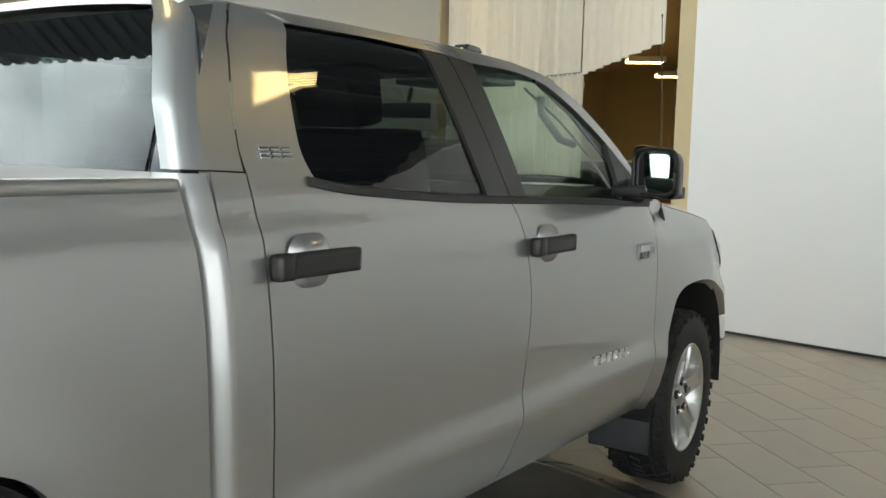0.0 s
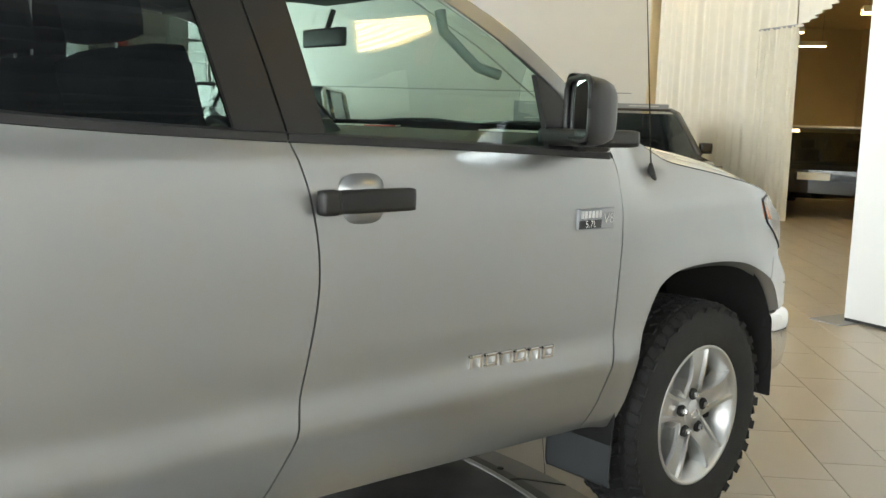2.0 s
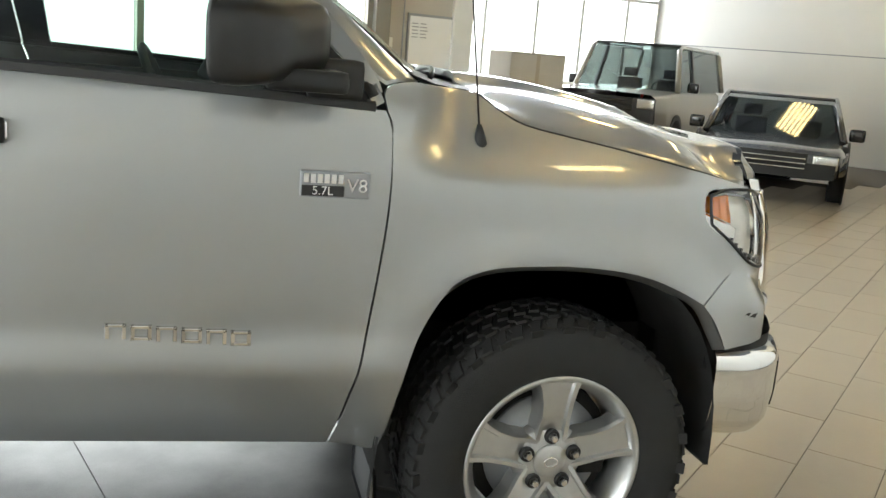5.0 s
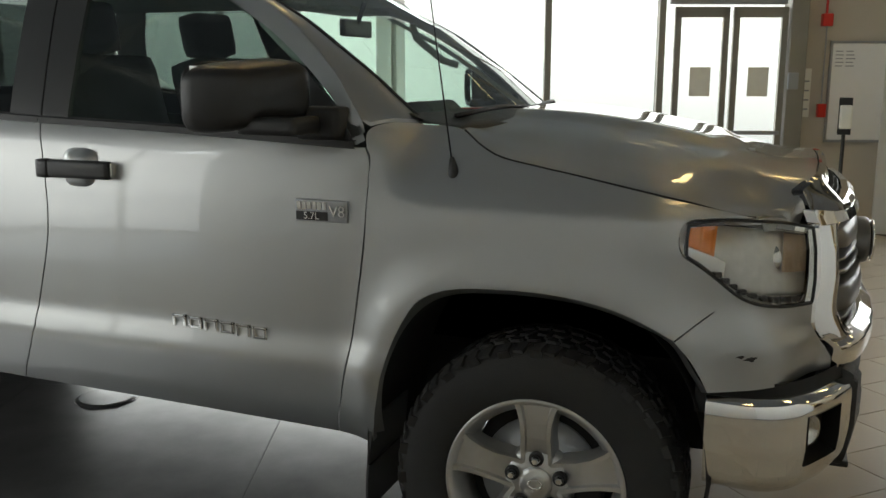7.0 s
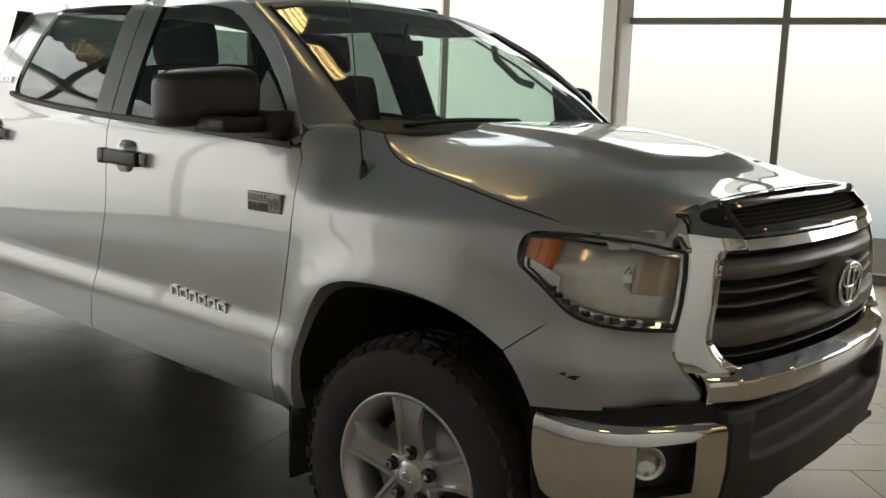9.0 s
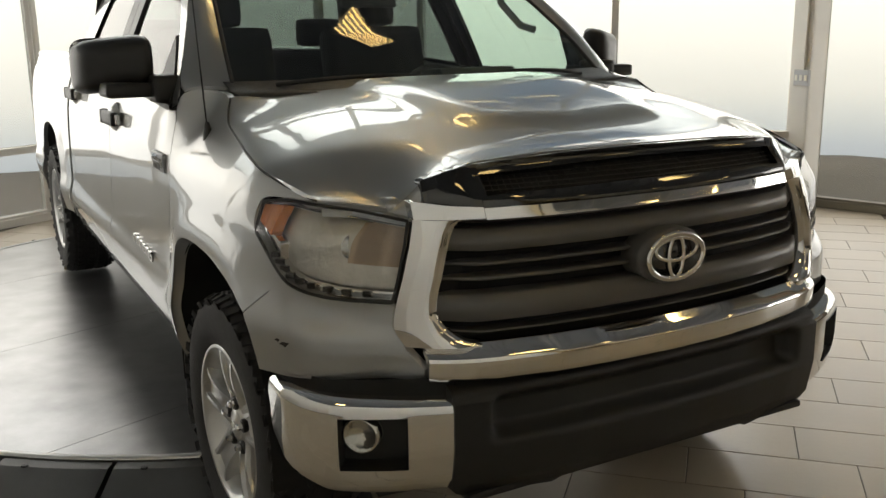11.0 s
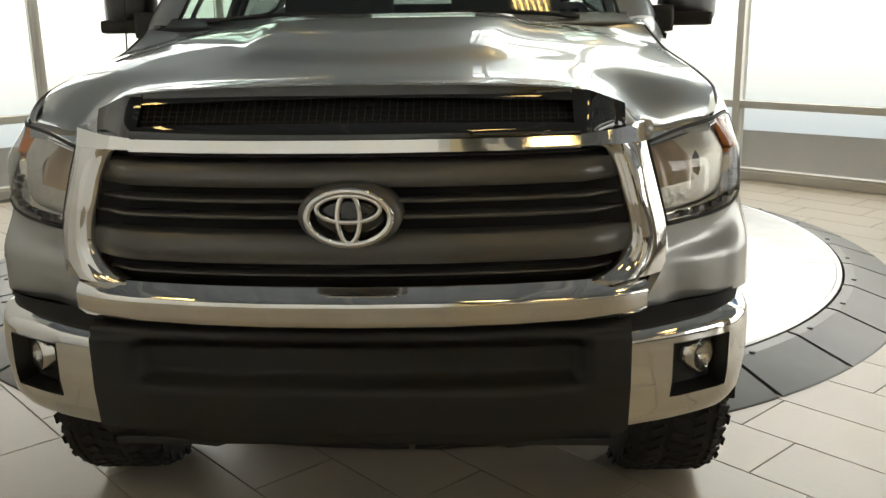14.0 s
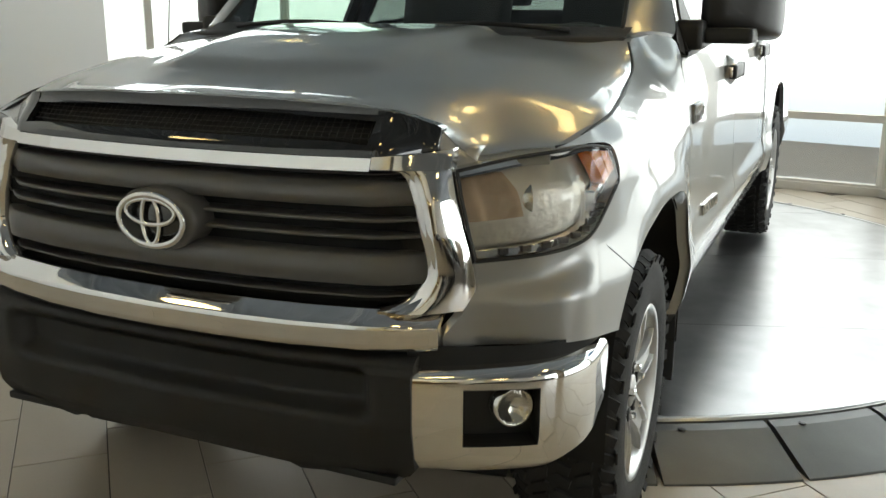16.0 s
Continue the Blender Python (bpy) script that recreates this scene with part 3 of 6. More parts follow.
# roof trusses
for k in range(9):
    y = -6 + 2.6 * k
    x0 = float(np.interp(y, [-6, -3.4, -.8, 1.75, 5.28, 6.5, 15.6], [-1.9, -4.7, -6.0, -5.8, -2.9, .8, 3.5]))
    t = thing("roof_truss", "grey open-web steel roof joist", "roof truss", (x0, y, 0), group="roof joists")
    n_web = int(12 - x0)
    part("chord", boxes(((0, -.05, CEIL - .14), (n_web, .05, CEIL - .055)), ((0, -.05, CEIL - .75), (n_web, .05, CEIL - .67))), M_STEEL, t)
    web = bmesh.new()
    for j in range(n_web):
        join(web, tube([(j, 0, CEIL - .71), (j + .5, 0, CEIL - .1)], .018, 5))
        join(web, tube([(j + .5, 0, CEIL - .1), (j + 1, 0, CEIL - .71)], .018, 5))
    part("web", web, M_STEEL, t)


# fluorescent fittings
def fitting():
    t = thing("ceiling_light", "hanging fluorescent fitting with six warm tubes", "ceiling light", (0, 0, 0), group="hanging fluorescent fittings")
    part("housing", boxes(((-.36, -.24, .02), (.36, .24, .06)), ((-.36, -.25, -.05), (.36, -.23, .03)), ((-.36, .23, -.05), (.36, .25, .03)), bevel=.005), M_LAMPBODY, t)
    for k in range(6):
        part("tube", tube([(-.34, -.19 + .076 * k, -.02), (.34, -.19 + .076 * k, -.02)], .018, 8), M_LAMP, t, "glowing warm tube")
    part("hanger", tube([(-.25, 0, .06), (-.25, 0, .86)], .004, 5), M_GREYMETAL, t)
    part("hanger", tube([(.25, 0, .06), (.25, 0, .86)], .004, 5), M_GREYMETAL, t)
    return t


lamp0 = fitting()
LAMPS = [(-3.0, 1.4, 30), (-1.62, 1.18, 30), (2.0, -3.1, 30), (3.4, 1.2, 30), (1.2, 4.0, 30), (6.5, 3.6, 30), (4.6, 7.2, 30), (9.0, 7.0, 30), (8.0, 10.0, 30), (11.0, 8.6, 30)]
# fittings added only to brighten the service bay
BAY_FILL_LAMPS = [(13.0, 4.4, -60), (16.2, 5.0, -60), (15.2, 7.4, -60), (19.0, 4.0, -60), (18.5, 8.6, -60), (12.0, 2.6, -60)]
lamp0.matrix_world = pose(LAMPS[0][0], LAMPS[0][1], 5.3, 0, 0, LAMPS[0][2])
for x, y, a in LAMPS[1:]:
    copy_thing(lamp0, pose(x, y, 5.3, 0, 0, a))
for x, y, a in BAY_FILL_LAMPS:
    copy_thing(lamp0, pose(x, y, 3.42, 0, 0, a))

# ---- turntable ----
TX, TY, TR, TZ = -2.70, -.02, 2.36, .09
table = thing("turntable", "round steel vehicle turntable with worn plates and a bolted ramp ring", "turntable", (TX, TY, 0), 1.7)
disc = part("disc_core", lathe([(.001, TZ - .004), (TR - .005, TZ - .004), (TR, TZ - .03), (TR, 0)], 128, axis="z"), M_RAMP, table)


def plate(x0, x1, y0, y1):
    bm = bmesh.new()
    n = 24
    pts = []
    for i in range(n + 1):
        x = x0 + (x1 - x0) * i / n
        pts.append((x, min(y1, math.sqrt(max(0, (TR - .03) ** 2 - x * x)))))
    low = [(x, max(y0, -math.sqrt(max(0, (TR - .03) ** 2 - x * x)))) for x, _ in reversed(pts)]
    poly = []
    for p in pts + low:
        if not poly or math.hypot(p[0] - poly[-1][0], p[1] - poly[-1][1]) > .004:
            poly.append(p)
    return prism(poly, TZ - .006, TZ, "z")


cuts_x = [-TR + .03, -1.28, 0, 1.28, TR - .03]
rot = 18
for i, (x0, x1) in enumerate(zip(cuts_x, cuts_x[1:])):
    for y0, y1 in ((-TR, -.002), (.002, TR)):
        o = part("deck_plate", plate(x0 + .002, x1 - .002, y0, y1), M_PLATE, table, "brushed steel deck plate")
        o.rotation_euler = (0, 0, radians(rot))
part("pivot_cover", lathe([(.001, TZ + .012), (.12, TZ + .011), (.135, TZ + .006), (.14, TZ)], 32, axis="z"), M_PLATE, table, "round bolted pivot cover").location = (0.47, -0.04, 0)
part("edge_ring", lathe([(TR - .028, TZ - .004), (TR - .026, TZ + .004), (TR - .004, TZ + .004), (TR, TZ - .004)], 128, axis="z"), M_SATIN, table, "bright steel edge ring", smooth=True)
NSEG = 34
seg = bmesh.new()
n = 8
a0, a1 = .004, 2 * math.pi / NSEG - .004
rows = []
for i in range(n + 1):
    a = a0 + (a1 - a0) * i / n
    rows.append([seg.verts.new((r * math.cos(a), r * math.sin(a), z)) for r, z in ((TR + .012, 0), (TR + .012, TZ - .006), (TR + .06, TZ - .010), (TR + .30, .006), (TR + .305, 0))])
for p, q in zip(rows, rows[1:]):
    for j in range(4):
        seg.faces.new((p[j], p[j + 1], q[j + 1], q[j]))
seg.faces.new(rows[0])
seg.faces.new(rows[-1])
first = part("ramp_segment", seg, M_RAMP, table, "dark steel ramp segment")
bolt = part("bolt", lathe([(.001, .006), (.012, .005), (.014, 0)], 10, axis="z"), M_BLACKPLASTIC, first)
bolt.location = ((TR + .055) * math.cos(.05), (TR + .055) * math.sin(.05), TZ - .010)
for k in range(1, NSEG):
    o = bpy.data.objects.new("ramp_segment", first.data)
    scene.collection.objects.link(o)
    o.parent = table
    o.rotation_euler = (0, 0, 2 * math.pi * k / NSEG)
    o["label"] = "dark steel ramp segment"
    b2 = bpy.data.objects.new("bolt", bolt.data)
    scene.collection.objects.link(b2)
    b2.parent = o
    b2.location = bolt.location
cord = thing("power_cord", "thin black power cord lying on the floor", "cable", (0, 0, 0))
part("cord", tube([(x, y, .008) for x, y in ((-5.9, -.5), (-5.6, -.75), (-5.25, -.7), (-5.0, -.95), (-4.7, -1.35), (-4.9, -1.9))], .006, 6), M_BLACKPLASTIC, cord)


# ---- other cars ----
def car(name, label, at, turn, length, width, height, body, roof, boxy=False, category="car"):
    c = thing(name, label, category, at, turn)
    L, W, H = length / 2, width / 2, height
    belt = H * .60
    sec = []
    xs = np.linspace(-L, L, 30)
    for x in xs:
        t = x / L
        nose = smooth(.80, 1.0, abs(t))
        w = W * (1 - .10 * nose)
        if boxy:
            top = belt if t < .42 else belt - .06 * smooth(.42, 1, t)
        else:
            top = belt - .10 * smooth(.35, 1.0, t) - .04 * smooth(.8, 1, -t)
        ring = []
        for y, z in ((0, .32), (.90, .32), (1.0, .42), (1.0, .70), (.97, top - .06), (.88, top), (0, top + .02)):
            ring.append((x, w * y, max(.30, z - .10 * nose * (z > .6) * (0 if boxy else 1))))
        sec.append([Vector((p[0], -p[1], p[2])) for p in ring] + [Vector((p[0], p[1], p[2])) for p in reversed(ring[:-1])])
    bm = sheet(sec)
    part("body", bm, body, c, smooth=True)
    part("rear_panel", boxes(((-L + .005, -W * .88, .40), (-L + .03, W * .88, belt - .10)), bevel=.01), body if not boxy else M_CARBLACK, c, smooth=True)
    part("front_panel", boxes(((L - .03, -W * .88, .40), (L - .005, W * .88, belt - .12)), bevel=.01), body if not boxy else M_CARBLACK, c, smooth=True)
    # cabin
    if boxy:
        prof = [(-L + .06, belt), (-L + .10, H - .08), (-L + .2, H - .02), (.30 * L, H - .02), (.38 * L, H - .08), (.52 * L, belt)]
    else:
        prof = [(-L + .08, belt - .02), (-L + .42, H - .10), (-L + .80, H - .01), (-.05 * L, H), (.12 * L, H - .07), (.46 * L, belt - .01)]
    cabin = bmesh.new()
    rows = []
    for x, z in prof:
        k = (z - belt) / (H - belt)
        w = W * (.93 - .17 * k)
        rows.append([cabin.verts.new((x, s * w, z)) for s in (-1, -.6, 0, .6, 1)])
    for p, q in zip(rows, rows[1:]):
        for j in range(4):
            cabin.faces.new((p[j], p[j + 1], q[j + 1], q[j]))
    for j in (0, 4):
        cabin.faces.new([r[j] for r in rows])
    part("cabin_glass", cabin, M_CARGLASS, c, "dark tinted glass")
    for s in (-1, 1):
        part("roof_rail", tube([(x, s * W * (.95 - .17 * (z - belt) / (H - belt)), z) for x, z in prof], .035, 6), body, c, smooth=True)
        part("seat", boxes(((-.10 * L - .12, s * .38 - .22, belt - .2), (-.10 * L + .05, s * .38 + .22, belt + .18)), ((-.10 * L - .10, s * .38 - .13, belt + .20), (-.10 * L + .0, s * .38 + .13, belt + .36)), bevel=.03), M_FABRIC, c, smooth=True)
    part("steering_wheel", tube([(.12 * L, .38 + .17 * math.cos(a), belt + .02 + .15 * math.sin(a)) for a in np.linspace(0, 2 * math.pi, 20)], .014, 5), M_TRIM, c, smooth=True)
    part("roof", boxes(((prof[2][0] - .05, -W * .77, H - .03), (prof[3][0] + .05, W * .77, H + .015)), bevel=.014), roof, c, smooth=True)
    for s in (-1, 1):
        for f in (1, 4):
            a, b = (prof[f - 1], prof[f]) if f == 1 else (prof[f + 1], prof[f])
            part("pillar", tube([(a[0], s * W * .93, a[1]), (b[0], s * W * .79, b[1])], .045, 6), body, c, smooth=True)
        part("pillar", tube([(prof[3][0] - .25 * L, s * W * .93, belt), (prof[3][0] - .27 * L, s * W * .775, H - .04)], .04, 6), M_BLACKGLOSS, c)
        part("side_sill", boxes(((-L * .55, s * W - .03, .26), (L * .55, s * W + .03, .36)), bevel=.01), M_BLACKPLASTIC, c)
        part("wing_mirror", boxes(((.33 * L, s * (W + .10) - .10, belt + .0), (.33 * L + .12, s * (W + .10) + .10, belt + .17)), bevel=.04), M_BLACKGLOSS, c, smooth=True)
        part("headlamp", boxes(((L - .12, s * W * .72 - .15, belt - .30), (L + .008, s * W * .72 + .15, belt - .13)), bevel=.02), M_REFLECTOR, c, "clear headlamp", smooth=True)
        part("tail_lamp", boxes(((-L - .006, s * W * .78 - .10, belt - .24), (-L + .06, s * W * .78 + .10, belt - .06)), bevel=.02), M_RED, c, smooth=True)
        for fx in (-.60, .58):
            part("arch", lathe([(.43, -.012), (.43, .012), (.30, .012)], 28), M_BLACKPLASTIC, c).matrix_local = pose(fx * L, s * (W + .002), .37)
            wh = part("wheel", lathe([(.20, .10), (.25, .11), (.33, .11), (.365, .09), (.37, 0), (.365, -.09), (.2, -.10)], 36), M_RUBBER, c, "black tyre", smooth=True)
            wh.matrix_local = pose(fx * L, s * (W - .09), .37)
            part("rim", lathe([(.001, .09), (.06, .095), (.20, .085), (.235, .10), (.245, .085)], 10), M_GREYMETAL if not boxy else M_CARBLACK, wh).matrix_local = pose(0, 0, 0, 0, 0, 0 if s > 0 else 180)
    part("grille", boxes(((L - .02, -W * .50, belt - .34), (L + .012, W * .50, belt - .12)), ((L - .03, -W * .85, .36), (L + .012, W * .85, .55)), bevel=.01), M_BLACKPLASTIC, c)
    for k in range(3):
        part("grille_bar", boxes(((L + .010, -W * .48, belt - .31 + k * .06), (L + .020, W * .48, belt - .295 + k * .06)), bevel=.003), M_CHROME if not boxy else M_BLACKGLOSS, c)
    part("number_plate", boxes(((-L - .012, -.25, .62), (-L + .0, .25, .74))), M_PAPER, c)
    return c


car("boxy_suv", "boxy off-road SUV with a black bonnet and sand-coloured sides", (6.75, 12.9, 0), -132, 4.5, 1.98, 1.95, M_CARSAND, M_CARBLACK, boxy=True, category="suv")
car("grey_suv", "dark grey crossover SUV parked before the white wall", (9.45, 6.85, 0), -129, 4.7, 1.94, 1.68, M_CARGREY, M_CARGREY, category="suv")
car("black_suv", "black car with a cream roof in the service bay", (13.6, 5.4, 0), 20, 4.4, 1.9, 1.48, M_CARBLACK, M_CARCREAM, category="car")
car("sports_car", "low glossy black sports coupe with round headlamps", (7.0, 8.9, 0), -125, 4.5, 1.9, 1.30, M_CARBLACK, M_CARBLACK, category="car")

# drawer cabinets behind the grey car
for k in range(3):
    cx, cy = 11.35 + k * .72, 10.62 - k * .76
    cb = thing("drawer_cabinet", "grey steel drawer cabinet with a worktop by the wall", "cabinet", (cx, cy, 0), -46.6, group="steel drawer cabinets")
    part("carcass", boxes(((-.52, -.28, .05), (.52, .28, 1.84)), bevel=.008), M_GREYMETAL if k != 1 else M_DARKBLUE, cb)
    for j in range(6):
        dr = part("drawer", boxes(((-.50, -.30, .10 + .29 * j), (.50, -.28, .375 + .29 * j)), bevel=.004), M_GREYMETAL if k != 1 else M_DARKBLUE, cb)
        part("handle", boxes(((-.3, -.315, .335 + .29 * j), (.3, -.30, .355 + .29 * j))), M_SATIN, dr)
bench = thing("workbench", "wooden workbench with clutter in the service bay", "workbench", (21.3, 6.2, 0), 78)
part("bench_top", boxes(((-1.5, -.4, .86), (1.5, .4, .92)), bevel=.005), M_WOOD, bench)
part("bench_base", boxes(((-1.45, -.35, 0), (-1.35, .35, .86)), ((1.35, -.35, 0), (1.45, .35, .86)), ((-1.4, .2, .3), (1.4, .3, .8))), M_WOOD, bench)
rack = thing("coat_hooks", "row of hooks on the service bay wall", "hooks", (23.0, 6.2, 1.75), 258)
part("hook_rail", boxes(((-.5, -.02, 0), (.5, .0, .04))), M_GREYMETAL, rack)
for k in range(6):
    part("hook", tube([(-.45 + .18 * k, -.02, .02), (-.45 + .18 * k, -.06, .03), (-.45 + .18 * k, -.07, .09)], .008, 5), M_GREYMETAL, rack)


# ---- the pickup truck ----
truck = thing("pickup_truck", "silver crew-cab pickup truck with chrome bumper, parked over a steel turntable", "pickup truck")
truck.location, truck.scale = (0, .012, 0), (1, 1.028, 1)

DOOR_Z = [.44, .48, .52, .58, .66, .71, .75, .80, .95, 1.10, 1.20, 1.30, 1.36, 1.41, 1.45, 1.60, 1.75, 1.85, 1.91]
DOOR_W = [.86, .90, .925, .95, .968, .978, .972, .960, .957, .952, .945, .932, .918, .895, .882, .820, .752, .700, .630]
FEND_Z = [.44, .50, .60, .70, .80, .95, 1.10, 1.18, 1.23, 1.28, 1.33, 1.37, 1.41, 1.45]
FEND_W = [.92, .935, .955, .965, .962, .962, .957, .946, .922, .887, .850, .825, .800, .78]
HIGH_X, HIGH_T = [.15, .30, .40, .50, .565, .62, .70, .76, .84], [0, .010, .034, .072, .106, .182, .290, .375, .52]
MID_X, MID_T = [.20, .30, .40, .48, .54, .58, .62, .66, .70, .73, .84], [0, .008, .022, .034, .050, .075, .122, .190, .270, .325, .54]
LOW_X, LOW_T = [.35, .48, .56, .62, .68, .74, .79, .83, .90], [0, .010, .024, .058, .132, .242, .308, .385, .60]
WHEEL_R = 0.405
REAR_X = -3.70


def arch_reach(x, z, cx, cz):
    return (abs((x - cx) / .47) ** 3 + abs((z - cz) / .575) ** 3) ** (1 / 3)


def half_width(x, z):
    """Half the body's width at a place along it and a height."""
    k = smooth(-.56, -.30, x)
    w = (1 - k) * np.interp(z, DOOR_Z, DOOR_W) + k * ease_curve(z, FEND_Z, FEND_W)
    s, h = smooth(.87, 1.0, z), smooth(1.10, 1.20, z)
    w -= s * ((1 - h) * ease_curve(x, MID_X, MID_T) + h * ease_curve(x, HIGH_X, HIGH_T)) + (1 - s) * ease_curve(x, LOW_X, LOW_T)
    for cx, cz in ((0.0, .415), (REAR_X, .49)):
        r = arch_reach(x, z, cx, cz)
        if r < 1.5 and z > .44:
            w += .022 * math.exp(-((max(r, 1) - 1) / .16) ** 2)
    return w


def on_side(grid, side, out=0.0):
    return [[Vector((p[0], side * (half_width(p[0], p[1]) + out), p[1])) for p in row] for row in grid]


def side_panel(name, edges, side, material, nu, nv, out=0.0, label="", depth=0.02, edge=0.008, meet=False, rim=True):
    grid = on_side(coons(*edges, nu, nv, edge), side, out)
    if meet:
        meet_surround(grid, side)
    return part(name, sheet(grid, (0, -side, 0) if rim else None, depth), material, truck, label, smooth=True)


def grille_x(y, z):
    """How far forward the grille stands at a width and height."""
    a = abs(y)
    x = np.interp(z, [.76, .83, .868, .94, 1.025, 1.10, 1.165, 1.20], [.908, .906, .900, .890, .882, .868, .846, .832])
    return x - np.interp(a, [0, .2, .35, .5, .58, .64, .70, .74], [0, .008, .024, .054, .080, .112, .160, .205]) - .10 * max(0, a - .55) * smooth(.95, 1.2, z)


OUT_Z = [.772, .80, .85, .905, .955, 1.05, 1.15, 1.20]
OUT_Y = [.658, .656, .690, .712, .706, .682, .656, .646]


def meet_surround(grid, side, back=.006, gap=.003):
    """Draws the front edge of a panel up to the chrome surround."""
    n = len(grid) - 1
    for j in range(len(grid[0])):
        z = grid[n][j].z
        y = np.interp(z, OUT_Z, OUT_Y)
        d = Vector((grille_x(y, z) - back, side * (y + gap), z)) - grid[n][j]
        for i in range(n + 1):
            grid[i][j] += d * smooth(.45, 1, i / n)


SEAM_F = [(-.600, .490), (-.560, .640), (-.530, .770), (-.490, 1.080), (-.482, 1.290), (-.500, 1.375), (-.512, 1.400)]
SEAM_B = [(-1.790, .530), (-1.730, .640), (-1.690, .725), (-1.680, .790), (-1.622, 1.050), (-1.632, 1.250), (-1.672, 1.405)]
SEAM_R = [(-2.815, .550), (-2.800, 1.000), (-2.800, 1.250), (-2.790, 1.500)]
g = 0.0026


def shift(line, d):
    return [(x + d, z) for x, z in line]


BELT_F = [(-1.672, 1.405), (-1.20, 1.388), (-.80, 1.370), (-.512, 1.355)]
BELT_R = [(-2.790, 1.500), (-2.62, 1.478), (-2.45, 1.452), (-2.10, 1.425), (-1.672, 1.405)]
ARCH = [(-.462, .520), (-.455, .640), (-.425, .770), (-.375, .870), (-.305, .945), (-.210, .983), (-.06, .994), (.08, .990), (.20, .972), (.30, .938), (.385, .897)]


def clip_top(line, z):
    return [p for p in line if p[1] <= z]


for side in (-1, 1):
    sf = SEAM_F[:-2] + [(-.500, 1.355)]
    door = side_panel("front_door", (shift([(-1.790, .530), (-1.2, .512), (-.600, .490)], 0), [(-1.672 + g, 1.405), (-1.2, 1.388), (-.80, 1.370), (-.500 - g, 1.355)],
                      shift(SEAM_B, g), shift(sf, -g)), side, M_SILVER, 46, 40)
    rdoor = side_panel("rear_door", ([(-2.815, .550), (-2.3, .545), (-1.790 - 2 * g, .530)], [(-2.790 + g, 1.500), (-2.62, 1.478), (-2.45, 1.452), (-2.10, 1.425), (-1.672 - g, 1.405)],
                       shift(SEAM_R, g), shift(SEAM_B, -g)), side, M_SILVER, 42, 40)
    cab = side_panel("cab_corner", ([(-2.905, .560), (-2.815 - 2 * g, .550)], [(-2.895, 1.505), (-2.790 - g, 1.500)],
                     [(-2.905, .560), (-2.905, 1.0), (-2.905, 1.3), (-2.895, 1.505)], shift(SEAM_R, -g)), side, M_SILVER, 8, 40, depth=.03)
    fend = side_panel("front_fender", ([(-.600 + 3 * g, .490), (-.53, .485), (-.475, .480)] + ARCH, [(-.500 + g, 1.355), (-.502, 1.405), (-.44, 1.425), (-.36, 1.42), (-.255, 1.408), (-.185, 1.365), (-.12, 1.335), (.0, 1.312), (.13, 1.290), (.40, 1.238), (.560, 1.202)],
                      shift(sf, g), [(.385, .897), (.46, .960), (.530, 1.014), (.46, 1.066), (.388, 1.115), (.390, 1.190), (.47, 1.203), (.560, 1.202)]), side, M_SILVER, 90, 40)
    fascia = side_panel("bumper_cover_corner", ([(.474, .768), (.60, .776), (.70, .778), (.798, .775)], [(.387, .894), (.462, .957), (.534, 1.010), (.62, .975), (.698, .957)],
                        [(.474, .768), (.452, .810), (.425, .852), (.387, .894)], [(.798, .775), (.783, .802), (.745, .850), (.700, .905), (.698, .957)]), side, M_SILVER, 46, 26, meet=True)
    # wheel arch lip and liner
    lip = bmesh.new()
    ring = curve(ARCH + [(.44, .82), (.474, .768)], 60)
    a = [lip.verts.new((x, side * (half_width(x, z) - .002), z)) for x, z in ring]
    b = [lip.verts.new((x * .965, side * (half_width(x, z) - .035), .415 + (z - .415) * .965)) for x, z in ring]
    for i in range(len(a) - 1):
        lip.faces.new((a[i], a[i + 1], b[i + 1], b[i]))
    part("arch_lip", lip, M_SILVER, truck, smooth=True)
    for cx, cz in ((0.0, .43), (REAR_X, .50)):
        liner = bmesh.new()
        rows = []
        for i in range(33):
            t = math.pi * (i / 32 * 1.16 - .08)
            rows.append([liner.verts.new((cx + .485 * math.copysign(abs(math.cos(t)) ** .8, math.cos(t)), side * y, cz + .57 * max(-.02, math.copysign(abs(math.sin(t)) ** .8, math.sin(t))))) for y in (.955, .90, .50)])
        for p, q in zip(rows, rows[1:]):
            for j in range(2):
                liner.faces.new((p[j], q[j], q[j + 1], p[j + 1]))
        liner.faces.new([r[2] for r in rows])
        part("wheel_arch_liner", liner, M_DARK, truck, smooth=True)
    # rear load bed side with its wheel arch
    rear_arch = [(REAR_X + .47, .60), (REAR_X + .455, .72), (REAR_X + .39, .90), (REAR_X + .29, 1.02), (REAR_X + .1, 1.065), (REAR_X - .1, 1.065), (REAR_X - .29, 1.02), (REAR_X - .39, .90), (REAR_X - .455, .72), (REAR_X - .47, .60)]
    bed = side_panel("bed_side", ([(-2.985, .580), (-3.1, .585), (REAR_X + .475, .590)] + rear_arch + [(-4.3, .60), (-4.82, .62)], [(-2.985, 1.468), (-3.6, 1.475), (-4.2, 1.482), (-4.82, 1.490)],
                     [(-2.985, .580), (-2.985, 1.0), (-2.985, 1.468)], [(-4.82, .62), (-4.83, 1.0), (-4.82, 1.490)]), side, M_SILVER, 80, 30, depth=.03)
    part("bed_rail_cap", boxes(((-4.82, side * .828 - .05, 1.462), (-2.985, side * .828 + .05, 1.492)), bevel=.012), M_SILVER, truck, "silver bed rail", smooth=True)
